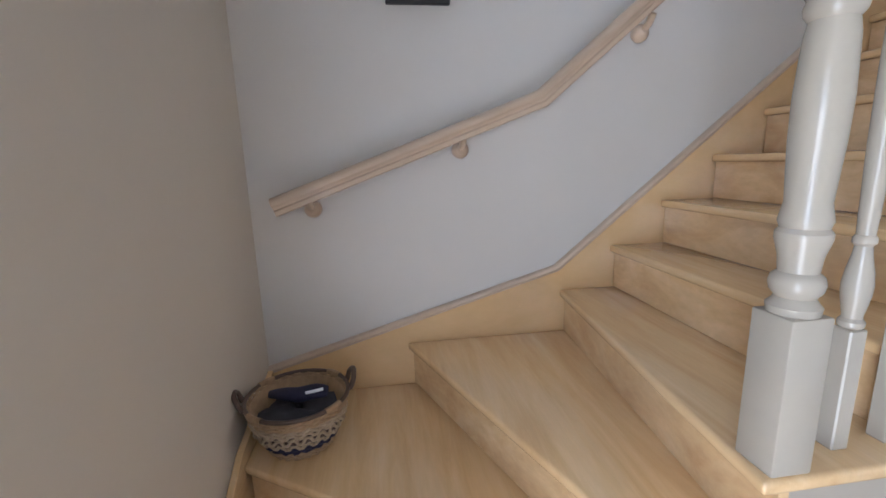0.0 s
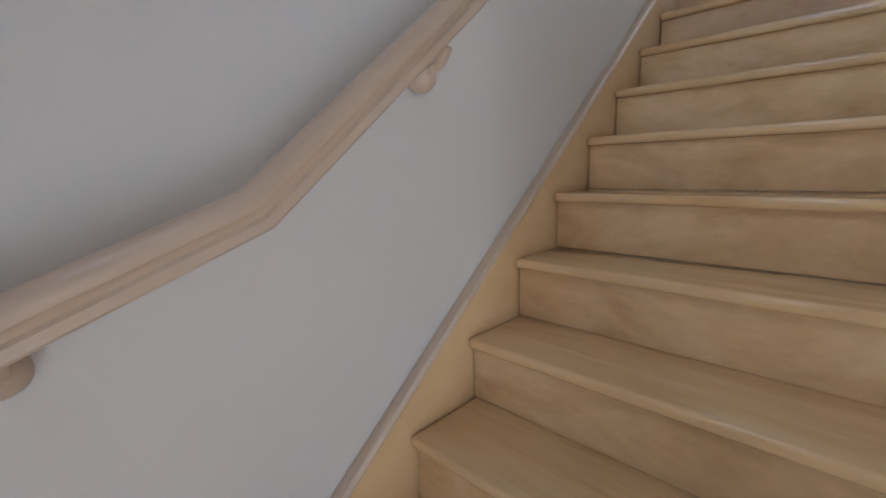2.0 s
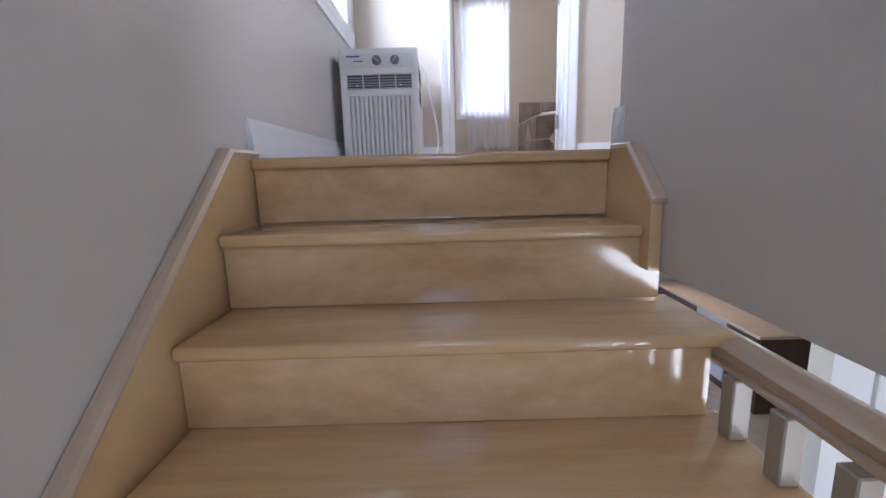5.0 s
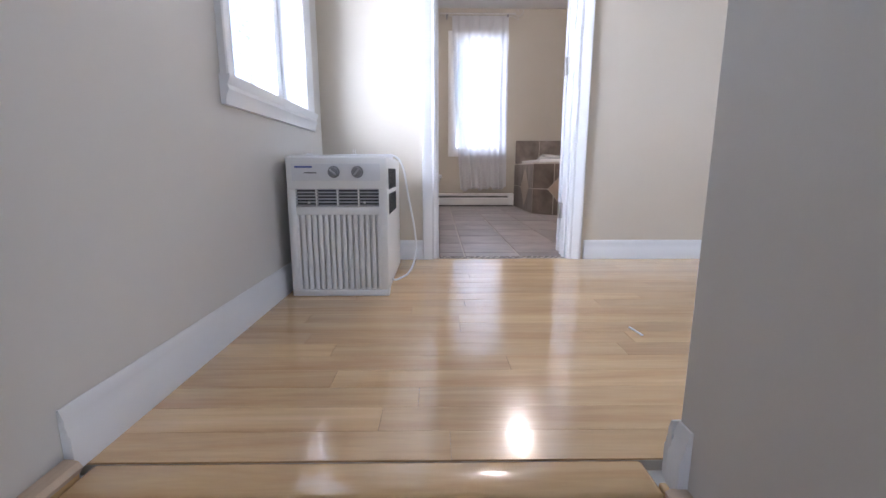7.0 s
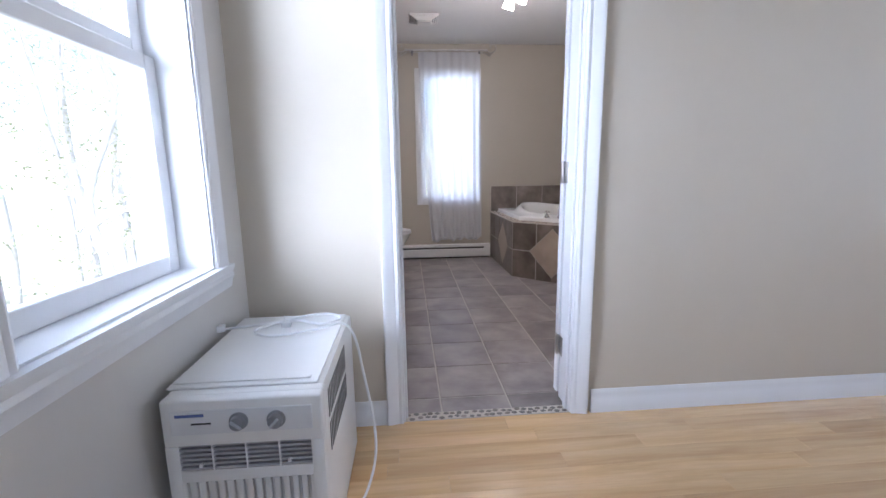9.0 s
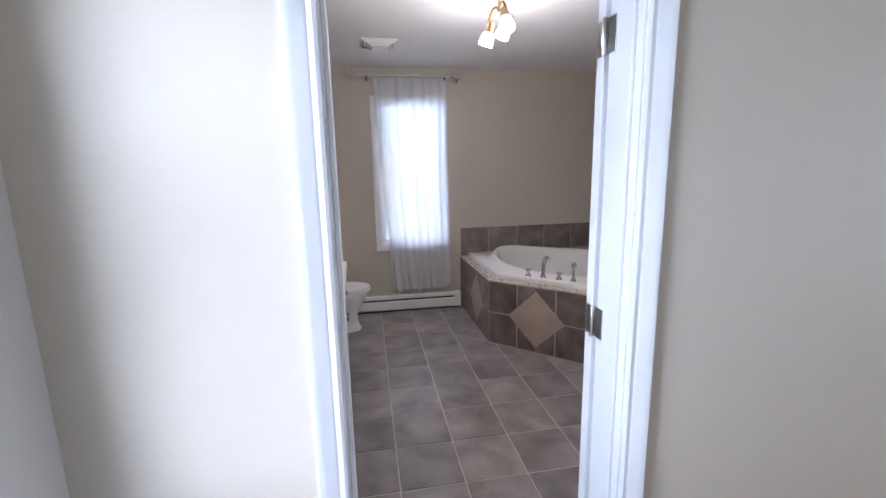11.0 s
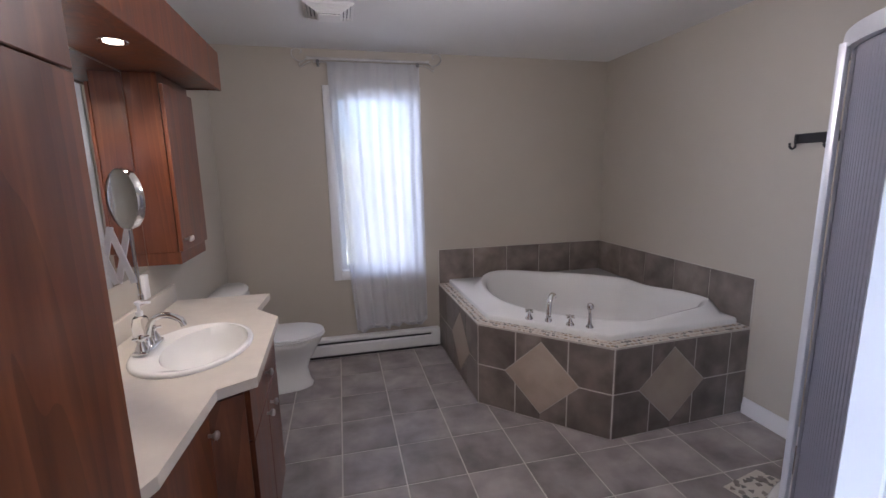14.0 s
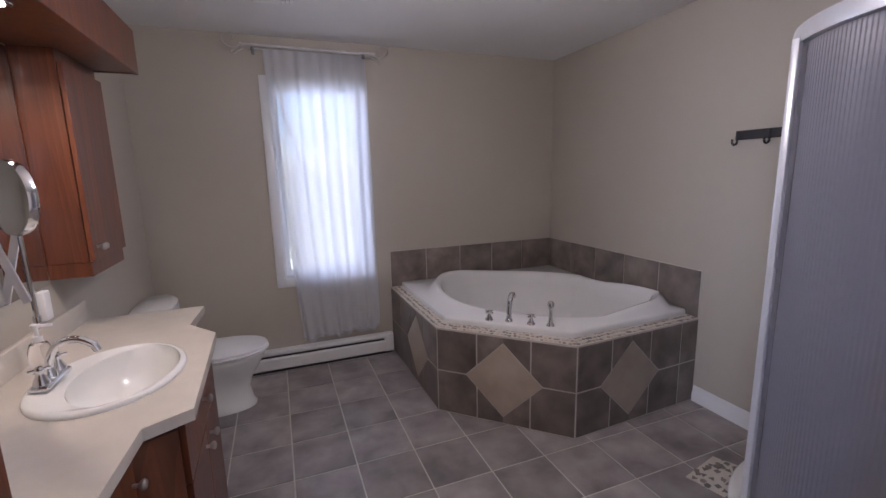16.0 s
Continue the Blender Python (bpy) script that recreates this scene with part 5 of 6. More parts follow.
def wall_mirror():
    m = thing("wall_mirror", (BATH_W, 3.2, 1.115), "frameless wall mirror above the sink", "mirror")
    part("glass", bbox(BATH_W + 0.0015, BATH_W + 0.006, 2.503, 3.908, 1.115, 1.992, bevel=0.0008, seg=1), MIRROR, m)


wall_mirror()


def shaving_mirror():
    m = thing("shaving_mirror", (BATH_W, 3.25, 1.2), "round chrome shaving mirror on a white folding scissor arm", "mirror")
    c = Vector((0.175, 3.24, 1.475))
    disc = lathe([(0.001, -0.008), (0.085, -0.008), (0.095, -0.011), (0.098, 0.0), (0.095, 0.011), (0.085, 0.008), (0.001, 0.008)], 36)
    rot = Matrix.Rotation(radians(-132), 3, "Z") @ Matrix.Rotation(radians(90), 3, "Y")
    bmesh.ops.rotate(disc, verts=disc.verts, cent=(0, 0, 0), matrix=rot)
    bmesh.ops.translate(disc, verts=disc.verts, vec=c)
    part("mirror_disc", disc, CHROME, m, "round mirror in a chrome rim")
    part("rod", sweep([(0.175, 3.245, 1.375), (0.175, 3.25, 1.16)], circle(0.006, 8)), CHROME, m)
    part("knob", lathe([(0.004, -0.012), (0.009, -0.008), (0.009, 0.008), (0.004, 0.012)], 12, None, (0.175, 3.25, 1.15)), CHROME, m)
    xs = [-0.035 + 0.05 * i for i in range(5)]
    for a, b in zip(xs, xs[1:]):
        for off, z0, z1 in ((0.005, 1.2, 1.385), (-0.005, 1.385, 1.2)):
            bar = sweep([(a, 3.25 + off, z0), (b, 3.25 + off, z1)], [(-0.0035, -0.009), (0.0035, -0.009), (0.0035, 0.009), (-0.0035, 0.009)])
            part("arm_bar", bar, TRIM, m)
    part("wall_plate", bbox(BATH_W + 0.006, BATH_W + 0.02, 3.235, 3.265, 1.19, 1.43, bevel=0.003, seg=1), CHROME, m)


shaving_mirror()


def toilet():
    t = thing("toilet", (0.3, 4.83, 0.0), "white ceramic toilet with a closed lid", "toilet")
    cy = 4.82

    def loft(sections, name, mat, label=""):
        bm = bmesh.new()
        N = 40
        rings = []
        for x0, x1, w, z, sq in sections:
            cx, ax = (x0 + x1) / 2, (x1 - x0) / 2
            ring = []
            for i in range(N):
                a = 2 * math.pi * i / N
                ca, sa = math.cos(a), math.sin(a)
                e = sq if ca < 0 else 1.0
                ring.append(bm.verts.new((cx + ax * math.copysign(abs(ca) ** e, ca), cy + w * math.copysign(abs(sa) ** (0.75 if ca < 0 else 0.95), sa), z)))
            rings.append(ring)
        fs = []
        for lo, hi in zip(rings, rings[1:]):
            for i in range(N):
                fs.append(bm.faces.new((lo[i], lo[(i + 1) % N], hi[(i + 1) % N], hi[i])))
        fs += [bm.faces.new(rings[0]), bm.faces.new(rings[-1])]
        bmesh.ops.recalc_face_normals(bm, faces=fs)
        return part(name, bm, mat, t, label, smooth=50)
    loft([(0.10, 0.565, 0.115, 0.0, 0.5), (0.10, 0.57, 0.118, 0.02, 0.5), (0.12, 0.55, 0.10, 0.05, 0.5), (0.14, 0.535, 0.092, 0.14, 0.5), (0.14, 0.56, 0.11, 0.21, 0.5), (0.13, 0.61, 0.15, 0.29, 0.5), (0.12, 0.645, 0.18, 0.35, 0.5), (0.12, 0.655, 0.185, 0.378, 0.5), (0.125, 0.65, 0.18, 0.385, 0.5)], "bowl", CERAMIC)
    loft([(0.15, 0.665, 0.188, 0.388, 0.6), (0.145, 0.672, 0.194, 0.393, 0.6), (0.145, 0.672, 0.194, 0.402, 0.6), (0.15, 0.666, 0.188, 0.406, 0.6)], "seat", TRIM)
    loft([(0.15, 0.662, 0.186, 0.409, 0.6), (0.147, 0.668, 0.191, 0.413, 0.6), (0.15, 0.664, 0.188, 0.424, 0.6), (0.18, 0.62, 0.15, 0.432, 0.6)], "lid", TRIM)
    part("tank", bbox(BATH_W + 0.01, 0.145, cy - 0.215, cy + 0.215, 0.375, 0.725, bevel=0.03, seg=4), CERAMIC, t)
    loft([(BATH_W + 0.006, 0.165, 0.232, 0.727, 0.4), (BATH_W + 0.004, 0.17, 0.235, 0.735, 0.4), (BATH_W + 0.004, 0.17, 0.235, 0.752, 0.4), (BATH_W + 0.02, 0.15, 0.215, 0.765, 0.4)], "tank_lid", CERAMIC)


toilet()


def shower():
    s = thing("shower_stall", (2.9, 2.45, 0.0), "round corner shower stall with ribbed frosted doors and a white base", "shower")
    cx, cy, r = 2.93, 2.43, 0.56

    def outline(off):
        pts = [(BATH_E - 0.002, cy + r + off), (cx, cy + r + off)]
        for i in range(1, 25):
            a = radians(90 + 90 * i / 24)
            pts.append((cx + (r + off) * math.cos(a), cy + (r + off) * math.sin(a)))
        pts.append((cx - r - off, BATH_S + 0.06))
        return pts
    base = outline(0.075) + [(BATH_E - 0.002, BATH_S + 0.06)]
    b = prism(base, "z", 0.0, 0.075, 0.0)
    part("base", b, ACRYLIC, s, "white shower base", smooth=40)
    lip = [(x, y, 0.09) for x, y in outline(0.05)]
    part("base_lip", sweep(lip, [(-0.03, -0.016), (0.028, -0.016), (0.028, 0.004), (0.018, 0.014), (-0.02, 0.014), (-0.03, 0.006)]), ACRYLIC, s, smooth=50)
    head = [(x, y, 1.955) for x, y in outline(0.0)]
    part("header", sweep(head, [(-0.026, -0.03), (0.026, -0.03), (0.03, -0.01), (0.026, 0.028), (-0.02, 0.032), (-0.026, 0.02)]), ALUMINIUM, s, smooth=50)
    part("bottom_track", sweep([(x, y, 0.115) for x, y in outline(0.0)], [(-0.018, -0.012), (0.018, -0.012), (0.018, 0.012), (-0.018, 0.012)]), ALUMINIUM, s, smooth=50)
    # ribbed panels, split at the upright posts
    pts = outline(0.0)
    dense = []
    for p, q in zip(pts, pts[1:]):
        p, q = Vector(p), Vector(q)
        n = max(1, int((q - p).length / 0.0026))
        dense += [p + (q - p) * k / n for k in range(n)]
    dense.append(Vector(pts[-1]))
    cut_i = min(range(len(dense)), key=lambda i: (dense[i] - Vector((2.51, 2.846))).length)
    for nm, seq in (("fixed_panel", dense[:cut_i + 1]), ("door_panel", dense[cut_i:])):
        bm = bmesh.new()
        lo, hi = [], []
        for i, p in enumerate(seq):
            a = seq[max(0, i - 1)]
            c = seq[min(len(seq) - 1, i + 1)]
            d = (c - a).normalized()
            n = Vector((-d.y, d.x))
            off = 0.0011 * math.sin(i * 1.05)
            v = p + n * off
            lo.append(bm.verts.new((v.x, v.y, 0.125)))
            hi.append(bm.verts.new((v.x, v.y, 1.93)))
        for i in range(len(seq) - 1):
            bm.faces.new((lo[i], lo[i + 1], hi[i + 1], hi[i]))
        part(nm, bm, FROSTED, s, "ribbed frosted panel", smooth=180)
    for x, y in ((2.515, 2.85), (cx - r, 1.95)):
        part("post", bbox(x - 0.011, x + 0.011, y - 0.013, y + 0.013, 0.12, 1.94, bevel=0.004, seg=2), ALUMINIUM, s)
    part("door_handle", sweep([(2.36, 2.35, 0.98), (2.33, 2.35, 0.99), (2.33, 2.35, 1.10), (2.36, 2.35, 1.11)], circle(0.007, 8)), CHROME, s)


shower()
# stone mosaic step at the shower
mos = thing("mosaic_strip", (2.65, 3.08, 0.0), "pebble mosaic tile strip on the floor beside the shower", "tile")
rng = random.Random(9)
part("bed", prism([(2.575, 3.165), (2.835, 3.22), (2.93, 3.03), (2.62, 3.0)], "z", 0.001, 0.006), MOSAIC_BED, mos, smooth=None)
for i in range(34):
    x, y = rng.uniform(2.6, 2.86), rng.uniform(3.02, 3.18)
    if y - 3.165 > (x - 2.575) * 0.2:
        continue
    m = rng.randint(3, 5)
    ph = rng.uniform(0, 6)
    part("chip", prism([(x + 0.017 * math.cos(ph + 6.283 * a / m), y + 0.015 * math.sin(ph + 6.283 * a / m)) for a in range(m)], "z", 0.006, 0.009), CHIP if i % 2 else TUB_TILE, mos, smooth=None)


def hook_rack():
    h = thing("hook_rack", (BATH_E, 3.44, 1.64), "black iron wall rack with two hooks", "hook rack")
    part("bar", bbox(BATH_E - 0.016, BATH_E - 0.001, 3.30, 3.545, 1.655, 1.705, bevel=0.003, seg=1), IRON, h)
    for y in (3.36, 3.53):
        pts = [(BATH_E - 0.014, y, 1.70), (BATH_E - 0.022, y, 1.67), (BATH_E - 0.02, y, 1.64), (BATH_E - 0.04, y, 1.628), (BATH_E - 0.058, y, 1.64), (BATH_E - 0.058, y, 1.658)]
        part("hook", sweep(curve_points(pts, 5), circle(0.006, 8)), IRON, h)


hook_rack()
baseboard("baseboard", "y", BATH_E, -1, 3.02, 3.674, h=0.105)


def ceiling_vent():
    v = thing("ceiling_vent", (0.84, 4.47, TOP - 0.04), "white square ceiling vent with stepped frames round a flat plate", "vent")
    cx, cy = 0.84, 4.47
    part("backing", bbox(cx - 0.125, cx + 0.125, cy - 0.115, cy + 0.115, TOP - 0.003, TOP - 0.001), GRILLE_DARK, v)
    for i in range(4):
        o = 0.142 - 0.021 * i
        q = o - 0.015
        lo, hi = TOP - 0.016 - 0.0085 * i, TOP - 0.008 - 0.0085 * i
        bm = bmesh.new()
        rings = []
        for r, z in ((o, hi + (0.0075 if i == 0 else 0.003)), (o, hi), (q, lo), (q, lo + 0.003)):
            rings.append([bm.verts.new((cx + sx * r, cy + sy * r * 0.93, z)) for sx, sy in ((-1, -1), (1, -1), (1, 1), (-1, 1))])
        for p, n in zip(rings, rings[1:] + rings[:1]):
            for k in range(4):
                bm.faces.new((p[k], p[(k + 1) % 4], n[(k + 1) % 4], n[k]))
        bmesh.ops.recalc_face_normals(bm, faces=bm.faces)
        part("frame" if i == 0 else "stepped_louvre", bm, PLASTIC, v, smooth=None)
    part("centre_plate", bbox(cx - 0.064, cx + 0.064, cy - 0.060, cy + 0.060, TOP - 0.05, TOP - 0.044, bevel=0.002, seg=1), PLASTIC, v)
    for sx in (-1, 1):
        part("strut", bbox(cx + sx * 0.045 - 0.004, cx + sx * 0.045 + 0.004, cy - 0.004, cy + 0.004, TOP - 0.0445, TOP - 0.0035), PLASTIC, v)


ceiling_vent()


def ceiling_light():
    cx, cy = 1.43, 3.20
    c = thing("ceiling_light", (cx, cy, TOP), "antique brass ceiling light with lit frosted glass bell shades", "ceiling light")
    part("canopy", lathe([(0.075, -0.001), (0.075, -0.010), (0.066, -0.020), (0.03, -0.030), (0.012, -0.04)], 32, None, (cx, cy, TOP)), BRASS, c)
    part("stem", lathe([(0.010, -0.17), (0.013, -0.165), (0.009, -0.15), (0.009, -0.05), (0.014, -0.038)], 14, None, (cx, cy, TOP)), BRASS, c)
    for (x, y, z), turn, tilt in (((1.395, 3.30, 2.225), 120, 26), ((1.475, 3.24, 2.25), 175, 24), ((1.43, 3.09, 2.24), 275, 26)):
        arm = sweep(curve_points([(cx, cy, TOP - 0.155), ((cx + x) / 2, (cy + y) / 2, TOP - 0.14), (x, y, z + 0.065)], 6), circle(0.0075, 10))
        a = part("arm", arm, BRASS, c)
        sp = lathe([(0.010, 0.075), (0.021, 0.068), (0.023, 0.03), (0.026, 0.026), (0.024, 0.018)], 20)
        gl = lathe([(0.018, 0.022), (0.030, 0.008), (0.037, -0.020), (0.041, -0.050), (0.038, -0.052), (0.030, -0.040), (0.004, -0.030)], 24)
        m = Matrix.Rotation(radians(turn), 3, "Z") @ Matrix.Rotation(radians(-tilt), 3, "Y")
        for b in (sp, gl):
            bmesh.ops.rotate(b, verts=b.verts, cent=(0, 0, 0), matrix=m)
            bmesh.ops.translate(b, verts=b.verts, vec=(x, y, z))
        part("socket", sp, BRASS, a)
        part("glass_shade", gl, BULB, a, "glowing frosted glass shade")


BRASS = mottled("antique_brass", (0.50, 0.36, 0.20), (0.40, 0.28, 0.15), 15.0, 0.3, 0.0, 200.0, 0.9)
ceiling_light()

# ---------------------------------------------------------------- lower storey, seen past the balusters
def kitchen():
    ctop = LOW + 0.90
    KY = 5.30
    c = thing("kitchen_peninsula", (4.1, 4.2, LOW), "dark brown kitchen peninsula with drawers and a dishwasher", "cabinet")
    part("body", bbox(3.80, 4.30, 3.08, KY - 0.002, LOW, ctop - 0.04), DARK_WOOD, c)
    part("end_panel", bbox(3.79, 4.31, 3.055, 3.0795, LOW, ctop - 0.04, bevel=0.003, seg=1), DARK_WOOD, c)
    for i in range(4):
        z = LOW + 0.10 + 0.19 * i
        d = part("drawer_front", bbox(3.778, 3.7995, 3.10, 3.55, z, z + 0.178, bevel=0.006, seg=1), DARK_WOOD, c)
        part("handle", sweep(curve_points([(3.778, 3.27, z + 0.10), (3.752, 3.29, z + 0.09), (3.748, 3.325, z + 0.085), (3.752, 3.36, z + 0.09), (3.778, 3.38, z + 0.10)], 4), circle(0.007, 8)), CHROME, d)
    dw = part("dishwasher", bbox(3.776, 3.7995, 3.58, 4.18, LOW + 0.1, ctop - 0.05, bevel=0.006, seg=1), LOUVRE, c, "grey steel dishwasher front")
    part("handle", sweep(curve_points([(3.776, 3.63, ctop - 0.13), (3.745, 3.68, ctop - 0.135), (3.74, 3.88, ctop - 0.14), (3.745, 4.08, ctop - 0.135), (3.776, 4.13, ctop - 0.13)], 4), circle(0.011, 8)), CHROME, dw)
    for i in range(2):
        part("door", bbox(3.778, 3.7995, 4.20 + 0.5 * i, 4.69 + 0.5 * i, LOW + 0.1, ctop - 0.05, bevel=0.006, seg=1), DARK_WOOD, c)
    solid("kitchen_counter", bbox(3.74, 4.335, 3.02, KY - 0.002, ctop - 0.0395, ctop, bevel=0.008), BEIGE_TOP, "beige laminate counter on the dark peninsula", "countertop")
    solid("bar_wall", bbox(4.34, 4.44, 3.06, KY - 0.002, LOW, ctop + 0.0795), DARK_WOOD, "dark panelled wall under the breakfast bar", "panel")
    solid("breakfast_bar", bbox(4.325, 4.62, 3.0, KY - 0.002, ctop + 0.08, ctop + 0.12, bevel=0.01), DARK_WOOD, "dark wooden raised breakfast bar", "countertop")
    u = thing("kitchen_wall_cabinet", (3.4, 5.1, -1.5), "dark brown kitchen wall cabinets with crown moulding and an end shelf", "cabinet")
    for i in range(3):
        x = 2.35 + 0.6 * i
        d = part("body", bbox(x, x + 0.598, 4.98, KY - 0.002, -1.55, -0.72, bevel=0.003, seg=1), DARK_WOOD, u)
        part("door", bbox(x + 0.006, x + 0.592, 4.96, 4.9795, -1.545, -0.725, bevel=0.006, seg=1), DARK_WOOD, d)
    part("crown", prism([(4.95, -0.72), (4.93, -0.68), (4.88, -0.63), (4.87, -0.60), (KY - 0.002, -0.60), (KY - 0.002, -0.72)], "x", 2.30, 4.27), DARK_WOOD, u)
    for z in (-1.55, -1.25, -0.98):
        part("end_shelf", bbox(4.152, 4.30, 5.04, KY - 0.002, z, z + 0.022, bevel=0.003, seg=1), DARK_WOOD, u)
    for y, z, r in ((5.14, -1.228, 0.035), (5.2, -0.958, 0.03)):
        solid("shelf_vase", lathe([(r * 0.6, 0.0), (r, 0.03), (r * 1.05, 0.07), (r * 0.5, 0.11), (r * 0.6, 0.13), (r * 0.4, 0.13)], 16, None, (4.22, y, z)), IRON if r > 0.03 else STONE, "small dark ornament on the kitchen end shelf", "ornament")
    # clock
    cx, cz = 4.86, -1.03
    k = thing("wall_clock", (cx, KY, cz - 0.17), "round bronze wall clock with a pale dial and scrolled trim", "clock")

    def face_on(prof):
        b = lathe(prof, 32)
        bmesh.ops.rotate(b, verts=b.verts, cent=(0, 0, 0), matrix=Matrix.Rotation(radians(90), 3, "X"))
        bmesh.ops.translate(b, verts=b.verts, vec=(cx, KY - 0.002, cz))
        return b
    part("rim", face_on([(0.12, 0.0), (0.150, 0.0), (0.158, 0.015), (0.148, 0.03), (0.132, 0.03), (0.125, 0.018)]), BRONZE, k)
    part("dial", face_on([(0.002, 0.0205), (0.124, 0.0205), (0.124, 0.0185)]), BEIGE_TOP, k)
    for a, ln in ((40, 0.095), (150, 0.065)):
        h = bbox(-0.005, 0.005, -0.026, -0.0215, 0.0, ln)
        bmesh.ops.rotate(h, verts=h.verts, cent=(0, 0, 0), matrix=Matrix.Rotation(radians(a), 3, "Y"))
        bmesh.ops.translate(h, verts=h.verts, vec=(cx, KY - 0.002, cz))
        part("clock_pointer", h, IRON, k)
    for s in (-1, 1):
        part("scroll", sweep(curve_points([(cx + s * 0.02, KY - 0.014, cz - 0.165), (cx + s * 0.07, KY - 0.014, cz - 0.185), (cx + s * 0.14, KY - 0.014, cz - 0.165), (cx + s * 0.12, KY - 0.014, cz - 0.14)], 5), circle(0.008, 6)), BRONZE, k)
    part("top_bar", sweep([(cx - 0.06, KY - 0.014, cz + 0.175), (cx + 0.06, KY - 0.014, cz + 0.175)], circle(0.009, 6)), BRONZE, k)
    # light bar
    ly = 4.35
    p = thing("kitchen_light", (3.55, ly, SLAB), "ceiling light bar with three lit glass bowls over the kitchen", "ceiling light")
    part("canopy", lathe([(0.07, -0.0005), (0.07, -0.012), (0.05, -0.02)], 20, None, (3.53, ly, SLAB)), NICKEL, p)
    part("bar", sweep(curve_points([(3.36, ly, SLAB - 0.06), (3.46, ly, SLAB - 0.035), (3.60, ly, SLAB - 0.035), (3.72, ly, SLAB - 0.06)], 5), circle(0.008, 8)), NICKEL, p)
    for x in (3.385, 3.545, 3.70):
        s = part("stem", sweep([(x, ly, SLAB - 0.05), (x, ly, SLAB - 0.16)], circle(0.007, 8)), NICKEL, p)
        part("glass_bowl", lathe([(0.002, -0.245), (0.03, -0.24), (0.052, -0.222), (0.06, -0.195), (0.02, -0.15)], 18, None, (x, ly, SLAB)), BULB, s, "glowing glass bowl")
    # window and drapes
    w = window_frame("window_3", "white kitchen window with pale drapes", "y", KY, 1, *KITCHEN_WIN, 0.04, 0.06, 0)
    part("mullion", bbox(5.83, 5.88, KY + 0.055, KY + 0.09, KITCHEN_WIN[2] + 0.05, KITCHEN_WIN[3] - 0.05), VINYL, w)
    dr = thing("drape", (5.5, KY - 0.05, -2.6), "pale pink beige drape on rings beside the kitchen window", "curtain")
    bm = bmesh.new()
    lo, hi = [], []
    for i in range(81):
        v = i / 80
        x = 5.27 + 0.40 * v
        y = KY - 0.065 + 0.03 * math.sin(v * 44)
        lo.append(bm.verts.new((x - 0.02, y, -2.60)))
        hi.append(bm.verts.new((x, y, -0.655)))
    for i in range(80):
        bm.faces.new((lo[i], lo[i + 1], hi[i + 1], hi[i]))
    part("panel", bm, DRAPE, dr, smooth=180)
    part("rod", sweep([(5.2, KY - 0.065, -0.64), (6.5, KY - 0.065, -0.64)], circle(0.012, 8)), BRONZE, dr)


DRAPE = mottled("drape_cloth", (0.70, 0.59, 0.52), (0.64, 0.53, 0.47), 30.0, 0.8)
BRONZE = mottled("bronze", (0.16, 0.115, 0.085), (0.12, 0.09, 0.07), 20.0, 0.4, 0.0, 200.0, 0.8)
BEIGE_TOP = mottled("beige_laminate", (0.55, 0.43, 0.32), (0.48, 0.37, 0.275), 30.0, 0.4)
kitchen()
# door on the white wall beside the passage
pd = thing("door_2", (2.9, 0.60, LOW), "white interior door in a white moulded frame", "door", "", "structure")
part("casing", casing_leg(0.60, -1, 2.45, -1, LOW, LOW + 2.12), TRIM, pd)
part("casing", casing_leg(0.60, -1, 3.25, 1, LOW, LOW + 2.12), TRIM, pd)
part("casing", casing_head(0.60, -1, 2.45, 3.25, LOW + 2.05), TRIM, pd)
part("door_leaf", bbox(2.452, 3.248, 0.588, 0.5995, LOW + 0.01, LOW + 2.05, bevel=0.002, seg=1), TRIM, pd)


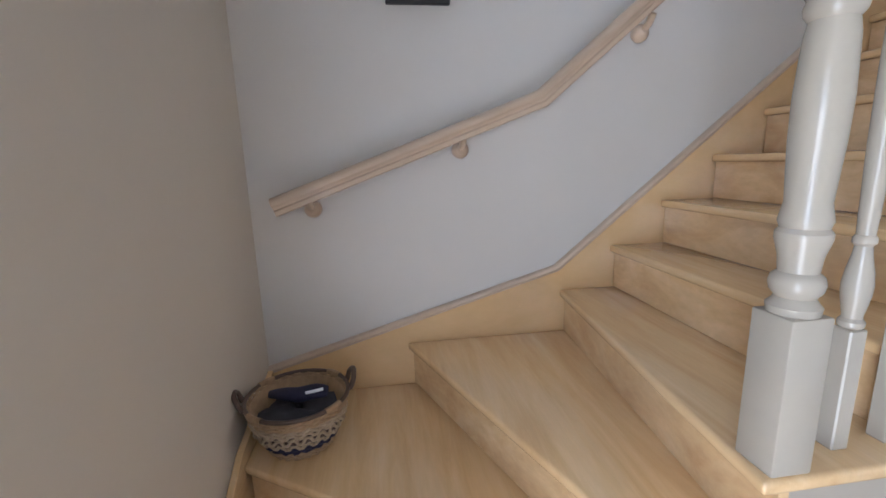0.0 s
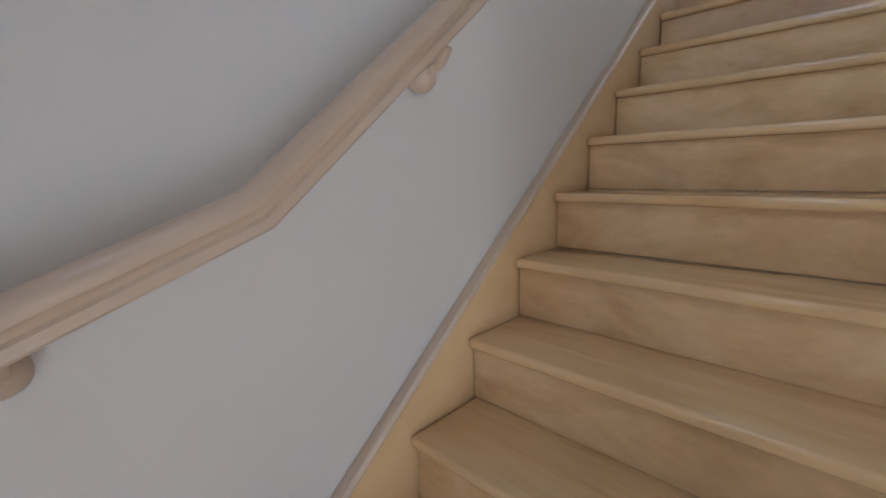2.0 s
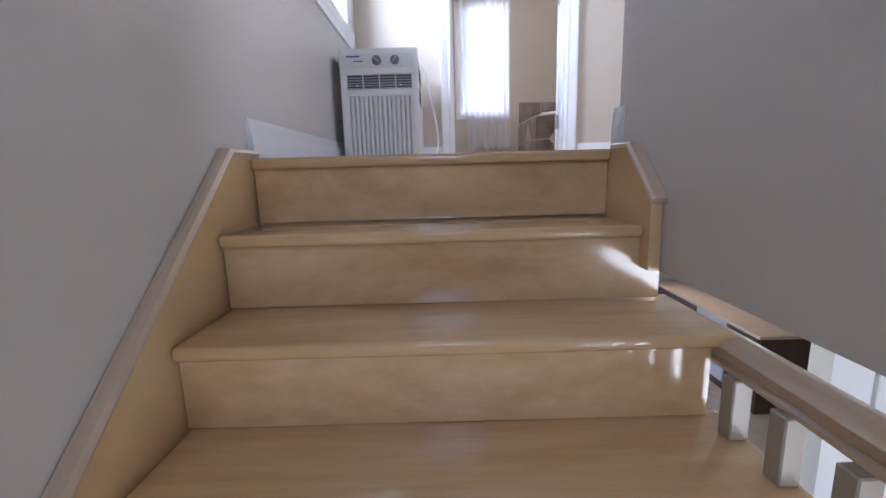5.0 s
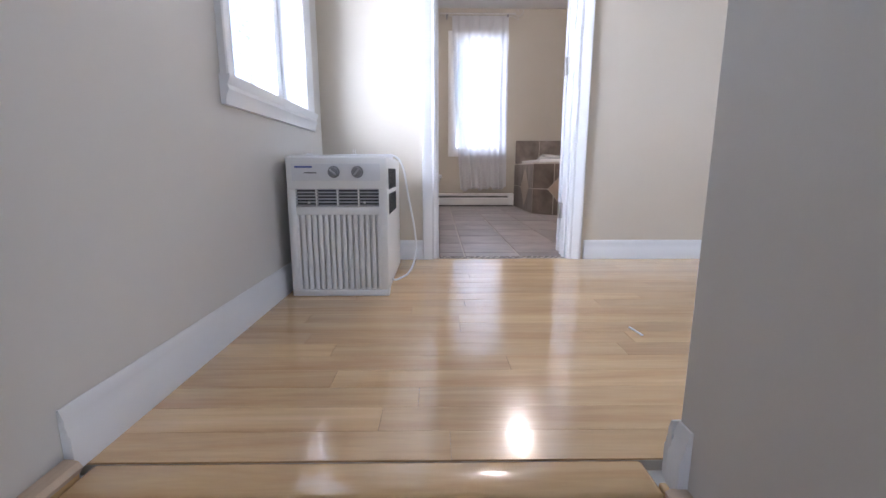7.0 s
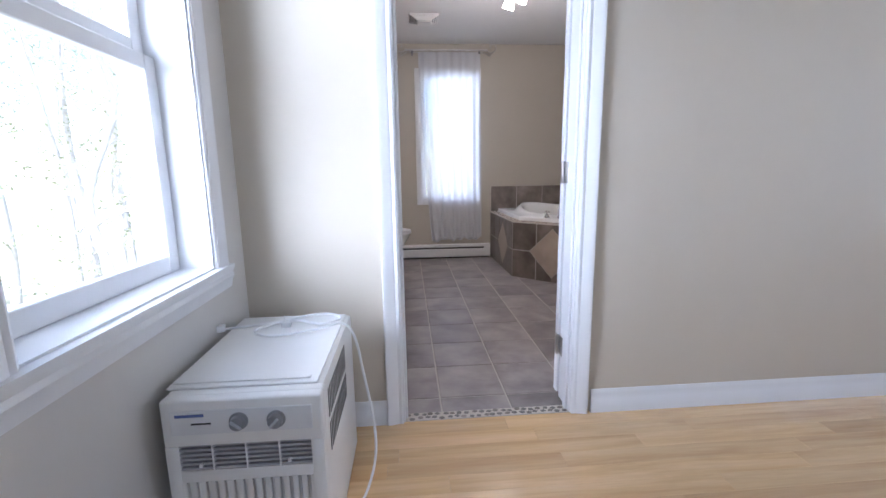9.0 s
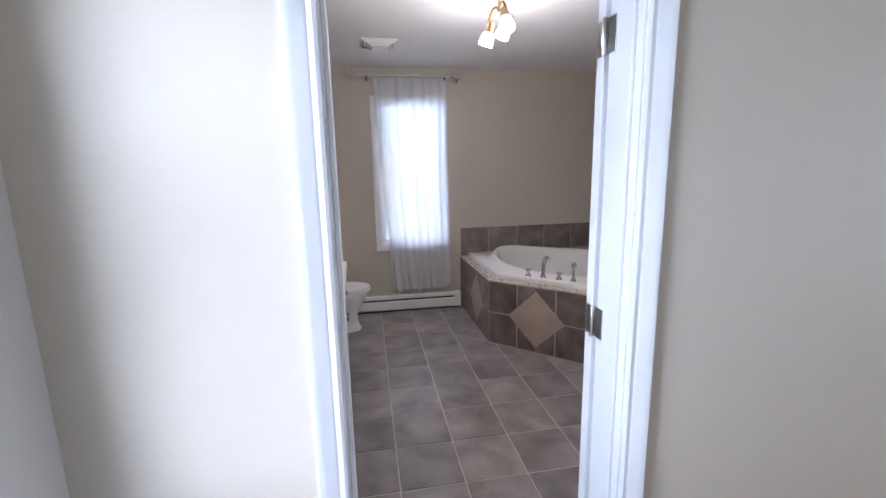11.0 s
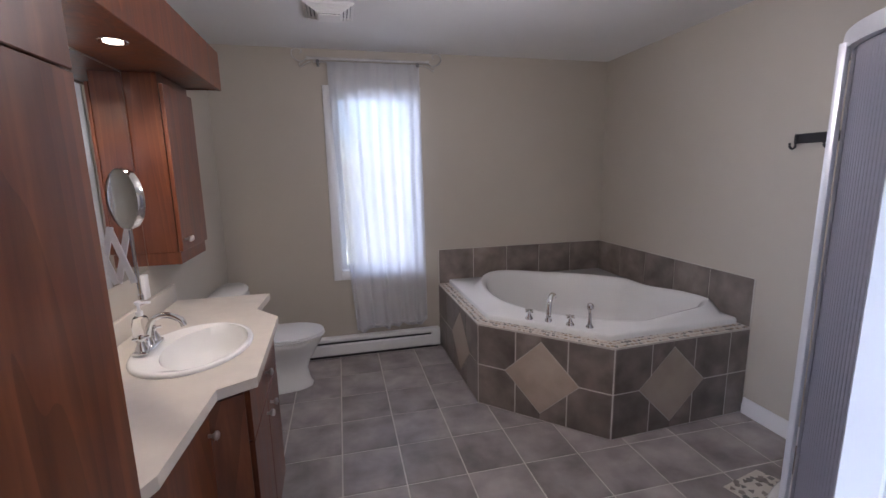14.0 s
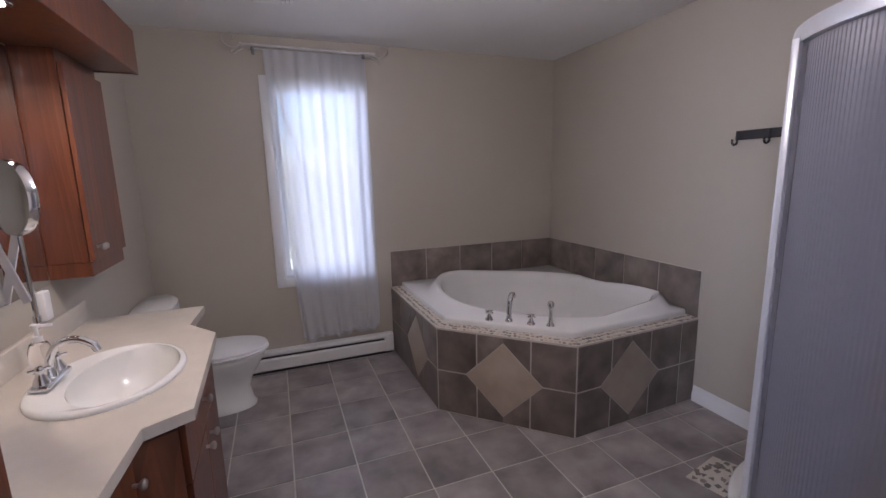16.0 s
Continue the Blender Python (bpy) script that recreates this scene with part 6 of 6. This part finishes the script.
# ---------------------------------------------------------------- loose things on the stairs
def basket():
    b = thing("wicker_basket", (0.325, -2.815, -RISE * 11), "round woven wicker basket with two handles holding dark clothes", "basket")
    bx, by, bz = 0.325, -2.815, -RISE * 11
    rows = 22
    straw = []
    for j in range(rows):
        v = j / (rows - 1)
        r = 0.095 + 0.055 * v + 0.006 * math.sin(v * 3.1)
        z = bz + 0.006 + 0.15 * v
        pts = []
        zig = j in (8, 11, 14)
        n = 84
        for i in range(n):
            a = 2 * math.pi * i / n
            wob = 0.004 * math.sin(i * math.pi / 2 + j * math.pi + 0.7) + (0.005 if zig else 0.0)
            lift = 0.0065 * (1 if i % 4 < 2 else -1) if zig else 0.002 * math.sin(i * 2.1 + j)
            pts.append((bx + (r + wob) * math.cos(a), by + (r + wob) * math.sin(a), z + lift))
        mat = NAVY if j in (4, 5, 6, 7) else WICKER_DARK if j in (9, 10, 13) else STRAW if zig or j in (12, 15, 16) else WICKER
        part("woven_strand", sweep(pts, circle(0.0052 if zig else 0.0045, 6), closed=True), mat, b)
    liner = lathe([(0.002, 0.004), (0.088, 0.004), (0.142, 0.15), (0.139, 0.15), (0.085, 0.012), (0.002, 0.012)], 36, None, (bx, by, bz))
    part("inner_wall", liner, WICKER, b)
    ring = [(bx + 0.153 * math.cos(2 * math.pi * i / 48), by + 0.153 * math.sin(2 * math.pi * i / 48), bz + 0.162) for i in range(48)]
    part("rim", sweep(ring, circle(0.0065, 8), closed=True), WICKER_DARK, b, "dark bound rim")
    for k in range(4):
        a0 = radians(40 + 90 * k)
        arc = [(bx + 0.154 * math.cos(a0 + 0.09 * i), by + 0.154 * math.sin(a0 + 0.09 * i), bz + 0.162) for i in range(5)]
        part("rim_wrap", sweep(arc, circle(0.009, 8)), WICKER, b)
    for s in (-1, 1):
        d = Vector((-0.25, 0.97, 0)).normalized() * s
        e = Vector((-d.y, d.x, 0))
        o = Vector((bx, by, bz + 0.158)) + d * 0.156
        pts = [o - e * 0.03, o - e * 0.032 + d * 0.012 + Vector((0, 0, 0.03)), o + d * 0.02 + Vector((0, 0, 0.05)), o + e * 0.032 + d * 0.012 + Vector((0, 0, 0.03)), o + e * 0.03]
        part("handle", sweep(curve_points(pts, 6), circle(0.008, 8)), WICKER_DARK, b)
    # clothes inside
    c = bmesh.new()
    N, M = 28, 10
    rings = []
    for j in range(M + 1):
        rr = 0.128 * j / M
        rings.append([c.verts.new((bx + rr * math.cos(2 * math.pi * i / N), by + rr * math.sin(2 * math.pi * i / N), bz + 0.122 + 0.02 * noise.noise(Vector((rr * 22 * math.cos(2 * math.pi * i / N), rr * 22 * math.sin(2 * math.pi * i / N), 1.7))) - 0.02 * (j / M) ** 2)) for i in range(N)])
    for lo, hi in zip(rings[1:], rings[2:]):
        for i in range(N):
            c.faces.new((lo[i], lo[(i + 1) % N], hi[(i + 1) % N], hi[i]))
    mid = c.verts.new((bx, by, sum(v.co.z for v in rings[1]) / N))
    for i in range(N):
        c.faces.new((mid, rings[1][i], rings[1][(i + 1) % N]))
    bmesh.ops.delete(c, geom=rings[0], context="VERTS")
    cl = solid("folded_cloth", c, CLOTH, "dark grey cloth lying in the basket", "clothes", smooth=180)
    sl = thing("slipper", (bx, by, bz + 0.14), "navy blue slipper with a white stripe lying in the basket", "slipper")
    pts = [(bx - 0.035, by - 0.095, bz + 0.150), (bx - 0.02, by - 0.05, bz + 0.155), (bx - 0.01, by, bz + 0.153), (bx - 0.005, by + 0.05, bz + 0.162), (bx + 0.005, by + 0.092, bz + 0.165)]
    bm = bmesh.new()
    cp = curve_points(pts, 6)
    n = len(cp)
    rings = []
    for i, p in enumerate(cp):
        w = 0.010 + 0.024 * math.sin(math.pi * min(1, (i + 1) / n * 0.93)) ** 0.6 * (0.7 + 0.5 * i / n)
        rings.append([bm.verts.new(p + Vector((w * math.cos(2 * math.pi * k / 14), 0, 0.62 * w * math.sin(2 * math.pi * k / 14)))) for k in range(14)])
    for lo, hi in zip(rings, rings[1:]):
        for k in range(14):
            bm.faces.new((lo[k], lo[(k + 1) % 14], hi[(k + 1) % 14], hi[k]))
    bm.faces.new(rings[0])
    bm.faces.new(rings[-1])
    bmesh.ops.recalc_face_normals(bm, faces=bm.faces)
    part("upper", bm, NAVY, sl, smooth=60)
    part("stripe", sweep([(bx + 0.026, by + 0.03, bz + 0.176), (bx + 0.03, by + 0.06, bz + 0.182), (bx + 0.025, by + 0.082, bz + 0.184)], circle(0.005, 8)), TRIM, sl, "white stripe")


STRAW = mottled("straw", (0.46, 0.35, 0.23), (0.34, 0.25, 0.16), 50.0, 0.6, 0.3, 300.0)
WICKER = mottled("wicker", (0.42, 0.28, 0.15), (0.30, 0.19, 0.10), 40.0, 0.6, 0.3, 300.0)
WICKER_DARK = mottled("dark_wicker", (0.10, 0.06, 0.04), (0.07, 0.045, 0.03), 40.0, 0.5)
NAVY = mottled("navy_cloth", (0.012, 0.012, 0.036), (0.018, 0.018, 0.05), 60.0, 0.8, 0.3, 400.0)
CLOTH = mottled("grey_cloth", (0.035, 0.035, 0.042), (0.055, 0.053, 0.06), 25.0, 0.9, 0.4, 400.0)
basket()
pf = thing("picture_frame", (0.01, -2.366, -0.495), "black framed picture on the stair wall", "picture frame")
part("frame", bbox(0.002, 0.022, -2.475, -2.257, -0.495, -0.19, bevel=0.003, seg=1), IRON, pf)
part("print", bbox(0.0222, 0.0235, -2.45, -2.282, -0.47, -0.215), LOUVRE, pf)

# ---------------------------------------------------------------- outdoors
structure("ground", bbox(-400, 400, -400, 400, LOW - 0.5, LOW - 0.25), mottled("lawn", (0.26, 0.27, 0.17), (0.34, 0.33, 0.24), 0.8, 0.9), "pale dry lawn around the house", "ground")


def tree(x, y, h, seed):
    rng = random.Random(seed)
    t = thing("tree", (x, y, LOW - 0.25), "tall thin woodland tree with bare branches and light spring leaves", "tree", "trees outside the window")
    z0 = LOW - 0.25
    tr = bmesh.new()
    sway = [(x + rng.uniform(-0.15, 0.15) * k, y + rng.uniform(-0.15, 0.15) * k, z0 + h * k / 5) for k in range(6)]
    cp = curve_points(sway, 4)
    rings = []
    for i, p in enumerate(cp):
        r = 0.10 * (1 - 0.85 * i / len(cp)) * h / 9
        rings.append([tr.verts.new(p + Vector((r * math.cos(6.283 * k / 8), r * math.sin(6.283 * k / 8), 0))) for k in range(8)])
    for lo, hi in zip(rings, rings[1:]):
        for k in range(8):
            tr.faces.new((lo[k], lo[(k + 1) % 8], hi[(k + 1) % 8], hi[k]))
    part("trunk", tr, BARK, t, smooth=60)
    br, lv = bmesh.new(), bmesh.new()
    for b in range(26):
        p = cp[rng.randint(4, len(cp) - 2)]
        a = rng.uniform(0, 6.283)
        ln = rng.uniform(0.7, 2.0)
        mid = p + Vector((math.cos(a) * ln * 0.5, math.sin(a) * ln * 0.5, ln * 0.25))
        end = p + Vector((math.cos(a) * ln, math.sin(a) * ln, ln * rng.uniform(0.1, 0.6)))
        sweep([p, mid, end], circle(0.014, 5), br)
        for _ in range(5):
            q = mid + (end - mid) * rng.random()
            e = q + Vector((rng.uniform(-0.5, 0.5), rng.uniform(-0.5, 0.5), rng.uniform(-0.3, 0.4)))
            sweep([q, e], circle(0.006, 4), br)
            for _ in range(7):
                c = q + (e - q) * rng.uniform(0.2, 1.1) + Vector((rng.uniform(-0.12, 0.12), rng.uniform(-0.12, 0.12), rng.uniform(-0.12, 0.12)))
                u = Vector((rng.uniform(-1, 1), rng.uniform(-1, 1), rng.uniform(-1, 1))).normalized() * 0.04
                w = u.cross(Vector((rng.uniform(-1, 1), rng.uniform(-1, 1), 1))).normalized() * 0.022
                lv.faces.new([lv.verts.new(c + d) for d in (u, w, -u, -w)])
    part("branchwork", br, BARK, t)
    tagged(part("foliage", lv, LEAF, t, smooth=None), kind="stuff")


BARK = mottled("bark", (0.56, 0.54, 0.50), (0.40, 0.38, 0.35), 9.0, 0.9, 0.5, 40.0)
LEAF = mottled("leaf", (0.22, 0.26, 0.13), (0.28, 0.31, 0.17), 6.0, 0.6)
for i, (x, y, h) in enumerate([(-4.7, 7.9, 9), (-6.0, 10.4, 9), (-5.3, 11.2, 10), (-7.4, 10.9, 10), (-8.0, 14.0, 11), (-6.8, 13.6, 10), (-9.6, 14.6, 12), (-9.0, 17.6, 12), (-11.2, 17.0, 12), (-10.0, 20.6, 13), (-13.0, 19.0, 13), (-7.8, 17.4, 11), (-5.6, 15.4, 11), (-7.2, 6.6, 9), (-9.5, 11.5, 11), (-12.5, 13.5, 12), (-14.0, 23.0, 13), (-11.0, 24.0, 13), (0.4, 14.5, 11), (2.6, 16.5, 12), (1.6, 19.0, 12)]):
    tree(x, y, h, 20 + i)

# ---------------------------------------------------------------- floors, piece by piece
FLOOR_DECK = bbox(0.0, 4.2, 0.085, DOOR_Y + 0.02, -0.0235, -0.004)
box(FLOOR_DECK, 1.101, 4.2, -1.28, 0.085, -0.0235, -0.004)
fh = structure("floor_hall", FLOOR_DECK, GROUT, "varnished pale maple strip floor", "floor")


def child(name, mesh, parent, loc):
    ob = new(name, mesh)
    ob.parent = parent
    ob.location = loc
    return ob


rng = random.Random(3)
strip = 0.0835
plank_meshes = {}
y = 0.0855 - 16 * strip
row = 0
while y < DOOR_Y:
    x = -rng.uniform(0.0, 0.8)
    w = min(strip, DOOR_Y - y)
    while x < 4.2:
        ln = rng.choice((0.5, 0.65, 0.8, 0.95, 1.1, 1.3))
        a, b = max(x, 0.001 if y > 0.08 else 1.102), min(x + ln, 4.199)
        if b - a > 0.02:
            key = (round(b - a, 3), round(w, 3))
            if key not in plank_meshes:
                plank_meshes[key] = finish(bbox(0.0002, b - a - 0.0002, 0.0002, w - 0.0002, 0.0, 0.004, bevel=0.0004, seg=1), "plank", FLOOR_WOOD)
            child("plank", plank_meshes[key], fh, (a, y, -0.004))
        x += ln
    y += strip
    row += 1

fb = structure("floor_bath", bbox(BATH_W, BATH_E, DOOR_Y + 0.001, BATH_N, -0.3, -0.0025), GROUT, "grey brown slate tile floor with pale grout", "floor")
px, py, gr = 0.3165, 0.326, 0.0035
tile_meshes = {}
for i in range(-6, 8):
    for j in range(-8, 6):
        x0, x1 = 1.400 + px * i + gr, 1.400 + px * (i + 1) - gr
        y0, y1 = 3.905 + py * j + gr, 3.905 + py * (j + 1) - gr
        x0, x1, y0, y1 = max(x0, BATH_W + 0.002), min(x1, BATH_E - 0.002), max(y0, DOOR_Y + 0.06), min(y1, BATH_N - 0.002)
        if x1 - x0 < 0.02 or y1 - y0 < 0.02:
            continue
        key = (round(x1 - x0, 3), round(y1 - y0, 3))
        if key not in tile_meshes:
            tile_meshes[key] = finish(bbox(0.0, x1 - x0, 0.0, y1 - y0, 0.0, 0.006, bevel=0.0018, seg=1), "tile", TILE)
        child("tile", tile_meshes[key], fb, (x0, y0, -0.006 + 0.0004 * ((i * 7 + j * 3) % 3)))
# pebble threshold strip in the doorway
th = thing("threshold", (0.96, 1.79, 0.0), "pebble mosaic threshold strip in the bathroom doorway", "threshold", "", "structure")
part("bed", bbox(0.606, 1.324, DOOR_Y + 0.002, DOOR_Y + 0.058, -0.002, 0.002), MOSAIC_BED, th, smooth=None)
for i in range(44):
    x, y = 0.62 + 0.69 * (i / 43) + rng.uniform(-0.004, 0.004), DOOR_Y + (0.016 if i % 2 else 0.042) + rng.uniform(-0.006, 0.006)
    m = rng.randint(4, 6)
    ph = rng.uniform(0, 6)
    part("chip", prism([(x + 0.013 * math.cos(ph + 6.283 * a / m), y + 0.010 * math.sin(ph + 6.283 * a / m)) for a in range(m)], "z", 0.002, 0.0042), CHIP if i % 3 else TUB_TILE, th, smooth=None)
